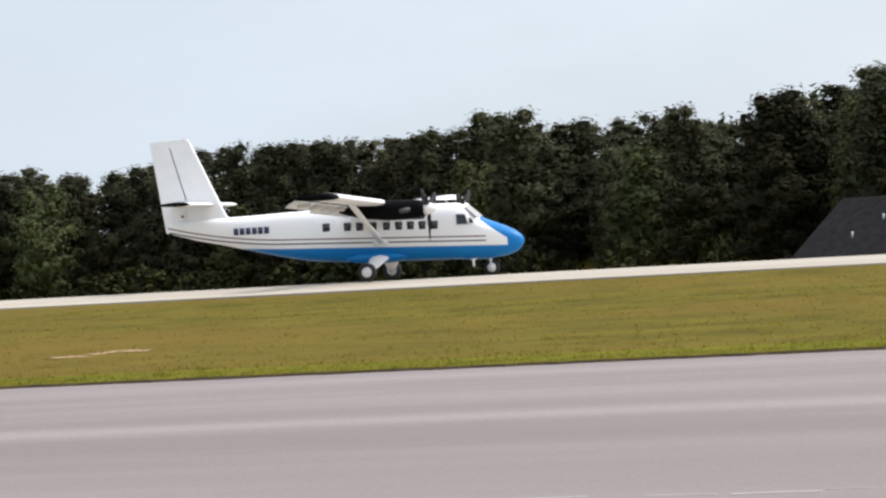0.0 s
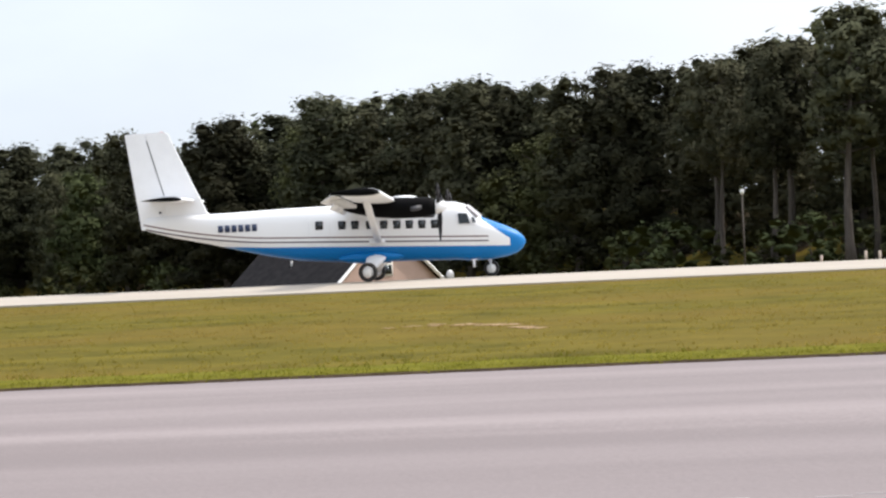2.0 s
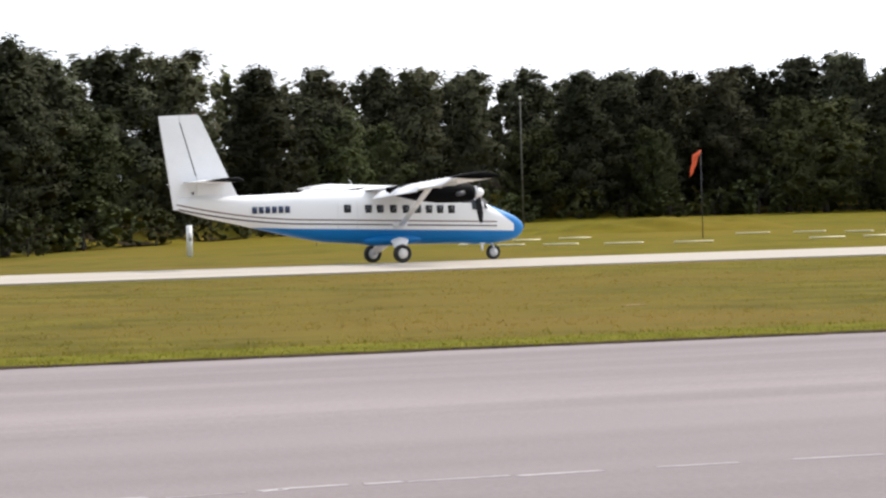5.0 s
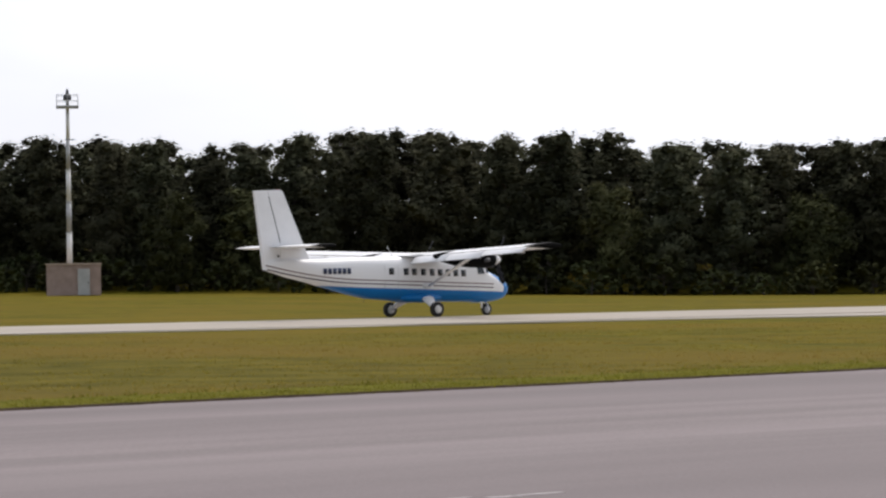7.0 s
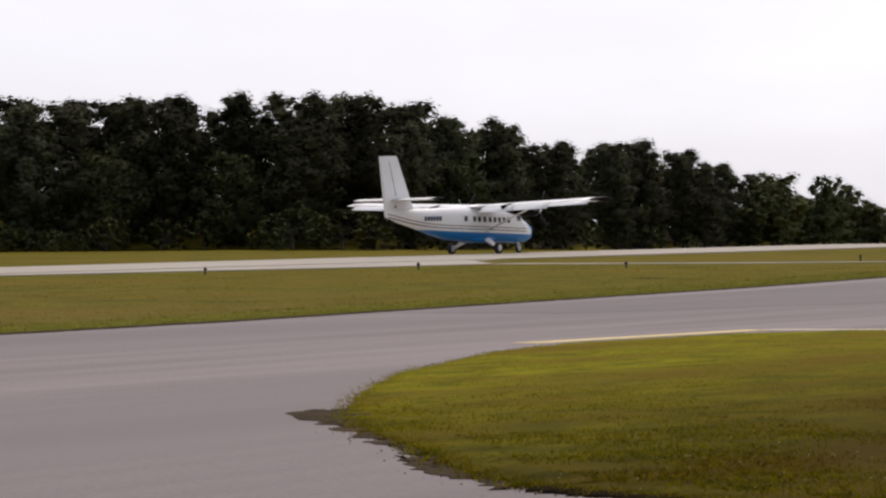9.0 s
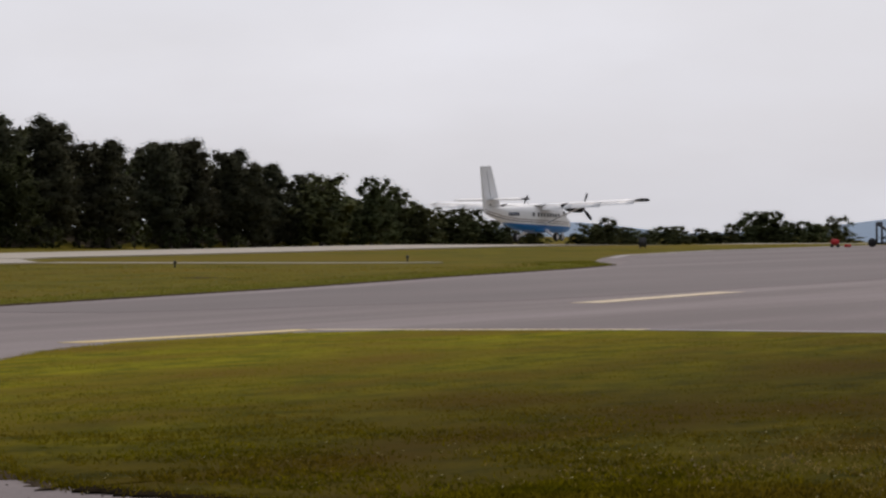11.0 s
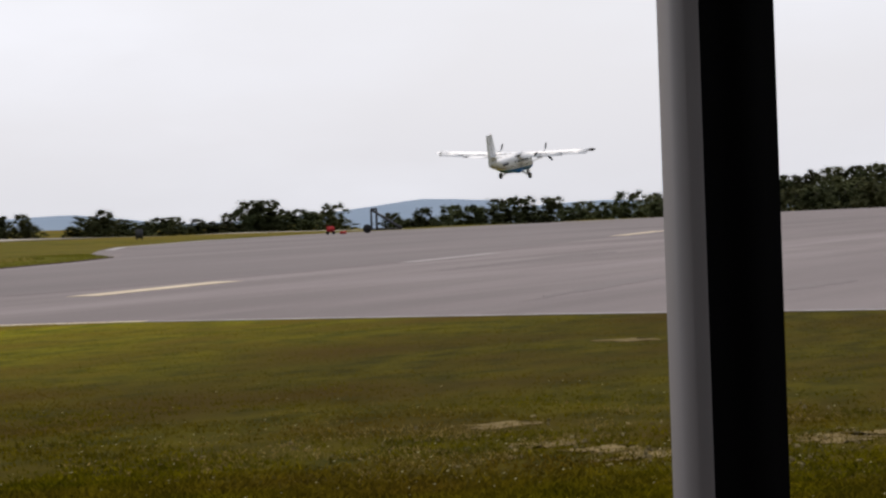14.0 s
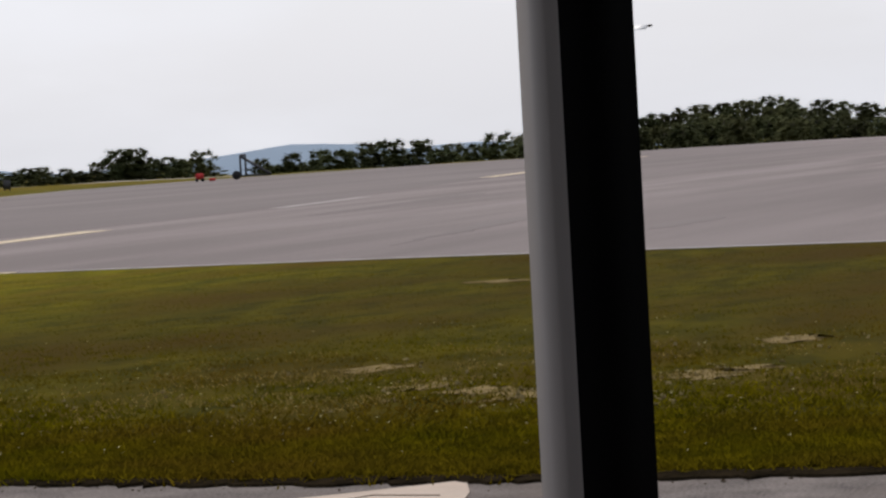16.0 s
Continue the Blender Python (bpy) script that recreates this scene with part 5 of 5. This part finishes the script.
# ------------------------------------------------------------------ house
def house():
    d, az = 200.0, radians(-4.82)
    gx, gy = d * math.sin(az), d * math.cos(az)           # the gable's apex in plan
    base = ground_z(gx, gy)
    apex = EYE[2] + math.tan(radians(0.53)) * d
    ob = thing("house", pose(gx, gy, base, 0, 0, 45 + math.degrees(-az)), "pinkish house with a dark shingle roof beyond the runway", "house")
    H = apex - base
    w, L, slope = 7.2, 10.0, 0.78
    wall_h = H - w * slope + 0.25
    # local: x across the gable, y along the ridge (away), z up
    bm = bmesh.new()
    prof = [(-w + 0.3, 0), (w - 0.3, 0), (w - 0.3, wall_h), (0, H - 0.22), (-w + 0.3, wall_h)]
    r0 = [bm.verts.new((x, 0.0, z)) for x, z in prof]
    r1 = [bm.verts.new((x, L - 0.3, z)) for x, z in prof]
    bm.faces.new(r0)
    bm.faces.new(r1[::-1])
    for i in range(5):
        bm.faces.new((r0[i], r1[i], r1[(i + 1) % 5], r0[(i + 1) % 5]))
    bmesh.ops.recalc_face_normals(bm, faces=bm.faces)
    part("wall", bm, SIDING, ob, "pinkish-beige siding walls", smooth=False)
    for side in (-1, 1):
        bm = bmesh.new()
        a, b = Vector((0, 0, H)), Vector((side * (w + 0.2), 0, H - (w + 0.2) * slope))
        q = [Vector((p.x, yy, p.z)) for p in (a, b) for yy in (-0.35, L)]
        lowq = [v - Vector((0, 0, 0.18)) for v in q]
        vs = [bm.verts.new(v) for v in (q[0], q[1], q[3], q[2])] + [bm.verts.new(v) for v in (lowq[0], lowq[1], lowq[3], lowq[2])]
        bm.faces.new(vs[:4])
        bm.faces.new(vs[4:][::-1])
        for i in range(4):
            bm.faces.new((vs[i], vs[4 + i], vs[4 + (i + 1) % 4], vs[(i + 1) % 4]))
        bmesh.ops.recalc_face_normals(bm, faces=bm.faces)
        part("roof", bm, ROOFING, ob, "dark shingle roof slope", smooth=False)
        bm = bmesh.new()
        rod(bm, (0, -0.38, H - 0.10), (side * (w + 0.2), -0.38, H - (w + 0.2) * slope - 0.10), 0.13, seg=4)
        part("bargeboard", bm, TRIM, ob, "white bargeboard along the gable", smooth=False)
    bm = bmesh.new()
    box(bm, (0, -0.03, H - 2.78), (0.98, 0.10, 1.62), bevel=0.02)
    win = part("window", bm, TRIM, ob, "white-framed attic window")
    for k in (-1, 1):
        bm = bmesh.new()
        box(bm, (0, -0.07, H - 2.78 + k * 0.37), (0.68, 0.06, 0.62))
        part("pane", bm, GLASS_DARK, win)
    bm = bmesh.new()
    box(bm, (0, -0.05, H - 0.75), (0.32, 0.06, 0.35), bevel=0.01)
    part("vent", bm, TRIM, ob)
    for px, py in ((-2.0, 4.0), (-3.4, 5.6)):
        bm = bmesh.new()
        rod(bm, (px, py, H + px * slope - 0.1), (px, py, H + px * slope + 0.35), 0.08)
        part("vent_pipe", bm, GREY_STEEL, ob)
    bm = bmesh.new()
    bmesh.ops.create_uvsphere(bm, u_segments=14, v_segments=8, radius=0.36, matrix=Matrix.Translation((w - 1.7, -0.5, H - (w - 1.7) * slope + 0.55)) @ Matrix.Diagonal((1, 0.35, 1, 1)))
    rod(bm, (w - 1.7, -0.3, H - (w - 1.7) * slope - 0.1), (w - 1.7, -0.45, H - (w - 1.7) * slope + 0.5), 0.04)
    part("satellite_dish", bm, GREY_STEEL, ob, "grey satellite dish at the eave")


house()


def at(az, d):
    a = radians(az)
    x, y = d * math.sin(a), d * math.cos(a)
    return x, y, ground_z(x, y)


def up(el, d):
    return EYE[2] + math.tan(radians(el)) * d


# ------------------------------------------------------------------ beacon mast, hut, windsock, markers
def mast_and_hut():
    d = 342.0
    k = d / 228.0
    x, y, z = at(31.56, d)
    ob = thing("equipment_hut", pose(x, y, z, 0, 0, -31.5), "pinkish block equipment hut with a grey door, on the grass", "hut")
    ob.scale = (k, k, k)
    h = (up(0.66, d) - z) / k
    bm = bmesh.new()
    box(bm, (0, 0, h / 2 - 0.06), (4.05, 2.6, h - 0.12), bevel=0.02)
    part("wall", bm, BLOCK, ob, "pinkish block wall", smooth=False)
    bm = bmesh.new()
    box(bm, (0, 0, h - 0.06), (4.2, 2.75, 0.12), bevel=0.02)
    part("roof", bm, CONCRETE, ob, smooth=False)
    bm = bmesh.new()
    box(bm, (0.75, -1.32, (h - 0.4) / 2), (0.9, 0.06, h - 0.45), bevel=0.01)
    dr = part("door", bm, GREY_STEEL, ob, "light grey metal door", smooth=False)
    bm = bmesh.new()
    box(bm, (1.1, -1.38, 0.95), (0.06, 0.05, 0.16))
    part("handle", bm, DARK_STEEL, dr)
    for q in (-1.05, 0.15, 1.35):
        bm = bmesh.new()
        box(bm, (q, -1.315, h / 2 - 0.08), (0.05, 0.035, h - 0.22))
        part("pilaster", bm, BLOCK, ob, smooth=False)
    dm = d + 3.0
    x, y, z = at(31.49, dm)
    ob = thing("beacon_mast", pose(x, y, z, 0, 0, -31.5), "tall pale steel beacon mast with a railed platform", "mast")
    ob.scale = (k, k, k)
    top = (up(3.60, dm) - z) / k
    n = 6
    for k in range(n):
        bm = bmesh.new()
        a, b = top * k / n, top * (k + 1) / n
        rod(bm, (0, 0, a), (0, 0, b), 0.25 - 0.02 * k, 0.235 - 0.02 * k, seg=14)
        rod(bm, (0, 0, b - 0.08), (0, 0, b), 0.28 - 0.02 * k, seg=14)
        part("mast_section", bm, TRIM if k % 2 else GREY_STEEL, ob, "white mast section" if k % 2 else "grey mast section")
    bm = bmesh.new()
    box(bm, (0, 0, top + 0.05), (1.7, 1.7, 0.14), bevel=0.02)
    pf = part("platform", bm, GREY_STEEL, ob, smooth=False)
    for sx in (-0.8, 0, 0.8):
        for sy in (-0.8, 0.8):
            bm = bmesh.new()
            rod(bm, (sx, sy, top + 0.1), (sx, sy, top + 0.95), 0.03, seg=6)
            part("rail_post", bm, GREY_STEEL, pf)
    for hz in (0.5, 0.93):
        bm = bmesh.new()
        for a, b in (((-0.8, -0.8), (0.8, -0.8)), ((0.8, -0.8), (0.8, 0.8)), ((0.8, 0.8), (-0.8, 0.8)), ((-0.8, 0.8), (-0.8, -0.8))):
            rod(bm, (*a, top + hz), (*b, top + hz), 0.022, seg=5)
        part("railing", bm, GREY_STEEL, pf)
    bm = bmesh.new()
    rod(bm, (0, 0, top + 0.1), (0, 0, top + 0.55), 0.14, 0.10)
    rod(bm, (0, 0, top + 0.55), (0, 0, top + 0.95), 0.32, 0.30, seg=14)
    rod(bm, (0, 0, top + 0.95), (0, 0, top + 1.42), 0.16, 0.08)
    part("beacon_light", bm, DARK_STEEL, ob, "dark rotating beacon lamp")


mast_and_hut()


def windsock():
    d = 197.0
    x, y, z = at(24.86, d)
    ob = thing("windsock", pose(x, y, z, 0, 0, -25), "orange windsock hanging from a thin pole", "windsock")
    top = up(1.38, d) - z
    bm = bmesh.new()
    rod(bm, (0.28, 0, 0), (0.28, 0, top + 0.1), 0.035, 0.025)
    part("pole", bm, DARK_STEEL, ob, "thin dark pole")
    bm = bmesh.new()
    rod(bm, (0.28, 0, top), (0, 0, top), 0.02, seg=6)
    part("arm", bm, DARK_STEEL, ob)
    rings = []
    for k in range(7):
        t = k / 6
        c = Vector((0.05 - 0.42 * t, -0.03, top - 0.05 - 1.5 * t))
        r = 0.27 - 0.14 * t + 0.03 * math.sin(k * 2.1)
        rings.append([(c.x + r * math.cos(q * math.tau / 12), c.y + r * 0.7 * math.sin(q * math.tau / 12), c.z + 0.15 * math.cos(q * math.tau / 12)) for q in range(12)])
    part("sock", loft(rings), ORANGE, ob, "limp orange fabric sock")


windsock()


def segmented_circle():
    cx, cy, cz = at(24.75, 197.0)
    n = 22
    for k in range(n):
        a = math.tau * k / n
        if k in (4, 5, 11, 16):
            continue
        x, y = cx + 15.0 * math.cos(a), cy + 15.0 * math.sin(a)
        z = ground_z(x, y)
        bm = bmesh.new()
        box(bm, (0, 0, 0.06), (2.4, 0.5, 0.11), bevel=0.03)
        ob = part("circle_marker", bm, CREAM)
        ob.matrix_basis = pose(x, y, z, 0, 0, math.degrees(a) + 90)
        tagged(ob, "pale yellow ground marker of the windsock circle", "marker", group="windsock circle markers")


CREAM = gloss("pale_yellow_paint", (0.72, 0.65, 0.42), 0.8)
segmented_circle()


DULL = gloss("weathered_pole", (0.12, 0.115, 0.10), 0.8)


def upright(name, az, d, el0, el1, r, mat, label, category, cap=False):
    x, y, z = at(az, d)
    z1 = up(el1, d)
    bm = bmesh.new()
    rod(bm, (0, 0, 0), (0, 0, z1 - z), r, r * 0.8, seg=8)
    ob = thing(name, pose(x, y, z), label, category)
    part("pole", bm, mat, ob)
    if cap:
        bm = bmesh.new()
        box(bm, (0, 0, z1 - z), (0.28, 0.2, 0.36), bevel=0.04)
        part("head", bm, TRIM, ob)


upright("light_pole", 21.55, 300, 0.1, 2.50, 0.07, DULL, "thin grey light pole in front of the wood", "pole", cap=True)
upright("light_pole", 1.97, 205, -0.6, 0.80, 0.06, BARK, "thin grey light pole in front of the wood", "pole", cap=True)
for az, el in ((3.41, -0.46), (4.24, -0.41), (4.50, -0.42), (5.07, -0.32), (5.84, -0.22), (6.30, -0.20)):
    x, y, z = at(az, 150)
    bm = bmesh.new()
    box(bm, (0, 0, (up(el, 150) - z) / 2), (0.14, 0.14, up(el, 150) - z), bevel=0.02)
    ob = part("fence_post", bm, CONCRETE)
    ob.matrix_basis = pose(x, y, z)
    tagged(ob, "short white fence post behind the runway", "post", group="fence posts")


def gate():
    x0, y0, z0 = at(6.85, 150)
    x1, y1, z1 = at(7.47, 150)
    ob = thing("fence_gate", pose(x0, y0, z0), "white two-rail gate behind the runway", "gate")
    h = up(-0.31, 150) - z0
    n = 3
    for k in range(n):
        q = k / (n - 1)
        bm = bmesh.new()
        box(bm, ((x1 - x0) * q, (y1 - y0) * q, h / 2), (0.08, 0.08, h), bevel=0.02)
        part("post", bm, TRIM, ob)
    for hz in (h * 0.62, h * 0.93):
        bm = bmesh.new()
        rod(bm, (0, 0, hz), (x1 - x0, y1 - y0, hz), 0.03, seg=6)
        part("rail", bm, TRIM, ob)


gate()
x, y, z = at(15.2, 190)
ob = thing("utility_pedestal", pose(x, y, z), "small white utility pedestal in the long grass", "pedestal")
h = up(0.27, 190) - z
bm = bmesh.new()
box(bm, (0, 0, h / 2), (0.34, 0.3, h), bevel=0.04)
part("body", bm, TRIM, ob)
bm = bmesh.new()
box(bm, (0, -0.16, h * 0.62), (0.2, 0.03, h * 0.25))
part("panel", bm, GREY_STEEL, ob)


def edge_light(x, y):
    z = ground_z(x, y) if y < 100 else 0.467
    ob = thing("runway_edge_light", pose(x, y, z), "small dark edge light at the pavement", "light", group="edge lights")
    bm = bmesh.new()
    rod(bm, (0, 0, 0), (0, 0, 0.17), 0.04, 0.04, seg=8)
    part("stem", bm, DARK_STEEL, ob)
    bm = bmesh.new()
    rod(bm, (0, 0, 0.17), (0, 0, 0.30), 0.085, 0.05, seg=10)
    part("lens", bm, DARK_STEEL, ob)


for x, y in ((91.4, 84), (101.7, 81), (105.0, 72.4), (125.9, 73.2)):
    edge_light(x, y)


def sign():
    x, y, z = 182.0, 87.6, ground_z(182.0, 87.6)
    ob = thing("taxiway_sign", pose(x, y, z, 0, 0, -64), "small dark taxiway sign box on the grass", "sign")
    bm = bmesh.new()
    box(bm, (0, 0, 0.42), (0.50, 0.25, 0.62), bevel=0.03)
    part("box", bm, DARK_STEEL, ob)
    for k in (-0.18, 0.18):
        bm = bmesh.new()
        rod(bm, (k, 0, 0), (k, 0, 0.14), 0.04, seg=6)
        part("leg", bm, DARK_STEEL, ob)


sign()


def boarding_stairs():
    """A towed stair frame and a red cart at the apron's far edge."""
    d = 205.0
    a = radians(68.66)
    x, y = d * math.sin(a), d * math.cos(a)
    z = 0.02
    ob = thing("boarding_stairs", pose(x, y, z, 0, 0, -68.6), "dark towed boarding stairs standing on the apron", "stairs")
    tp = up(0.0, d) - z
    for sy in (-0.4, 0.4):
        bm = bmesh.new()
        rod(bm, (0.15, sy, tp - 0.05), (2.2, sy, 0.25), 0.085, seg=6)
        part("stringer", bm, DARK_STEEL, ob)
        bm = bmesh.new()
        rod(bm, (0.15, sy, tp + 0.0), (0.55, sy, tp), 0.075, seg=6)
        part("handrail", bm, DARK_STEEL, ob)
        for px in (0.15, 0.5):
            bm = bmesh.new()
            rod(bm, (px, sy, 0.2), (px, sy, tp), 0.08, seg=6)
            part("upright", bm, DARK_STEEL, ob)
        bm = bmesh.new()
        rod(bm, (-0.15, sy - 0.08, 0.3), (-0.15, sy + 0.08, 0.3), 0.3, seg=16)
        part("wheel", bm, RUBBER, ob, "black rubber wheel")
    for k in range(7):
        q = (k + 0.5) / 7
        bm = bmesh.new()
        box(bm, (0.15 + 2.05 * q, 0, tp - 0.05 + (0.30 - tp) * q), (0.22, 0.8, 0.04))
        part("tread", bm, DARK_STEEL, ob)
    bm = bmesh.new()
    box(bm, (0.9, 0, 0.24), (2.6, 0.7, 0.12), bevel=0.02)
    part("chassis", bm, DARK_STEEL, ob)
    a = radians(67.92)
    x, y = d * math.sin(a), d * math.cos(a)
    ob = thing("fuel_cart", pose(x, y, z, 0, 0, -68), "small red wheeled cart standing on the apron", "cart")
    bm = bmesh.new()
    box(bm, (0, 0, 0.36), (0.55, 0.5, 0.42), bevel=0.06)
    part("tank", bm, RED, ob)
    for sx in (-0.2, 0.2):
        bm = bmesh.new()
        rod(bm, (sx, -0.28, 0.12), (sx, 0.28, 0.12), 0.12, seg=12)
        part("wheel", bm, RUBBER, ob)
    bm = bmesh.new()
    box(bm, (0.85, 0, 0.1), (0.45, 0.4, 0.18), bevel=0.03)
    part("chock", bm, RED, ob, "red box beside the cart")


boarding_stairs()


# ------------------------------------------------------------------ shelter round the camera
def shelter():
    d = 3.0
    a = radians(75.53)
    px, py = d * math.sin(a), d * math.cos(a)
    ob = thing("porch_post", pose(px, py, 0.016, 0, 0, -75.53 + 24), "dark grey square steel post of the shelter", "post")
    bm = bmesh.new()
    box(bm, (0, 0, 1.4), (0.092, 0.092, 2.8), bevel=0.012)
    part("shaft", bm, POST_PAINT, ob, "dark grey painted square tube")
    # Thin black sheet: the shade on this face, put in as colour.
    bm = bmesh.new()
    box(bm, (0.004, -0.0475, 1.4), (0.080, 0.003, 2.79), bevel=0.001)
    part("shade_strip", bm, BLACK, ob, "black strip painting in the shade on the post's inner face")
    bm = bmesh.new()
    box(bm, (0, 0, 0.01), (0.2, 0.2, 0.02), bevel=0.004)
    part("foot_plate", bm, POST_PAINT, ob)
    # Roof and walls stay out of view; added to shade the post.
    bm = bmesh.new()
    box(bm, (-1.2, -2.0, 2.93), (9.0, 6.4, 0.2))
    tagged(part("ceiling", bm, PORCH, smooth=False), "unseen dark roof added above the viewer", "roof", kind="structure")
    bm = bmesh.new()
    box(bm, (-1.2, -4.6, 1.42), (9.0, 0.2, 2.82))
    tagged(part("wall_south", bm, PORCH, smooth=False), "unseen dark wall added at the back of the shelter", "wall", kind="structure")
    bm = bmesh.new()
    box(bm, (-5.4, -2.0, 1.42), (0.2, 5.0, 2.82))
    tagged(part("wall_west", bm, PORCH, smooth=False), "unseen dark end wall added to the shelter", "wall", kind="structure")


shelter()


# ------------------------------------------------------------------ what moves
def motions():
    ROLL = [(0.0, -32.2), (0.5, -27.7), (1.0, -22.7), (1.5, -16.9), (2.0, -10.3), (2.5, -3.6), (3.0, 4.3), (3.2, 7.7), (5.3, 46.3), (5.5, 51.1), (6.0, 63.4), (6.5, 76.5),
            (7.0, 90.1), (7.5, 104.2), (8.0, 119.4), (8.5, 134.5), (9.0, 150.7), (9.5, 167.5), (10.0, 183.9), (10.2, 190.8), (11.25, 229.2)]
    rows = [(t, pose(x, 115.43, 0.467)) for t, x in ROLL]
    # seconds, x, y, z, bank, pitch, heading
    FLY = [(12.0, 256.0, 114.7, 0.467, 2.6, 1.2, -0.5), (12.3, 268.8, 114.5, 0.52, 3.1, 2.5, -0.7), (12.5, 277.5, 114.5, 0.83, 2.8, 3.1, -0.8), (13.0, 299.1, 114.9, 1.75, 2.0, 4.2, -0.9), (13.5, 320.7, 114.9, 3.0, 1.5, 5.2, -0.9),
           (14.0, 342.5, 114.8, 4.67, 1.2, 6.2, -1.1), (14.5, 364.5, 114.8, 6.61, 0.9, 7.1, -1.2), (15.0, 386.5, 114.25, 8.85, 0.4, 8.0, -1.1), (15.5, 408.5, 113.1, 11.3, 0.0, 8.6, -1.1), (16.0, 430.5, 112.1, 14.0, 0.0, 9.0, -1.1)]
    rows += [(t, pose(x, y, z, b, -p, h)) for t, x, y, z, b, p, h in FLY]
    walk(plane, rows)
    for k, pr in enumerate(PROPS):
        m = pr.location.copy()
        walk(pr, [(q * 0.1, pose(m.x, m.y, m.z, (q * 47.67 + 57 + 7 * k) % 360)) for q in range(161)])
    for w, wx, wy, r in WHEELS:
        walk(w, [(q * 0.1, pose(wx, wy, r, 0, (q * 71) % 360, 0)) for q in range(161)])


motions()
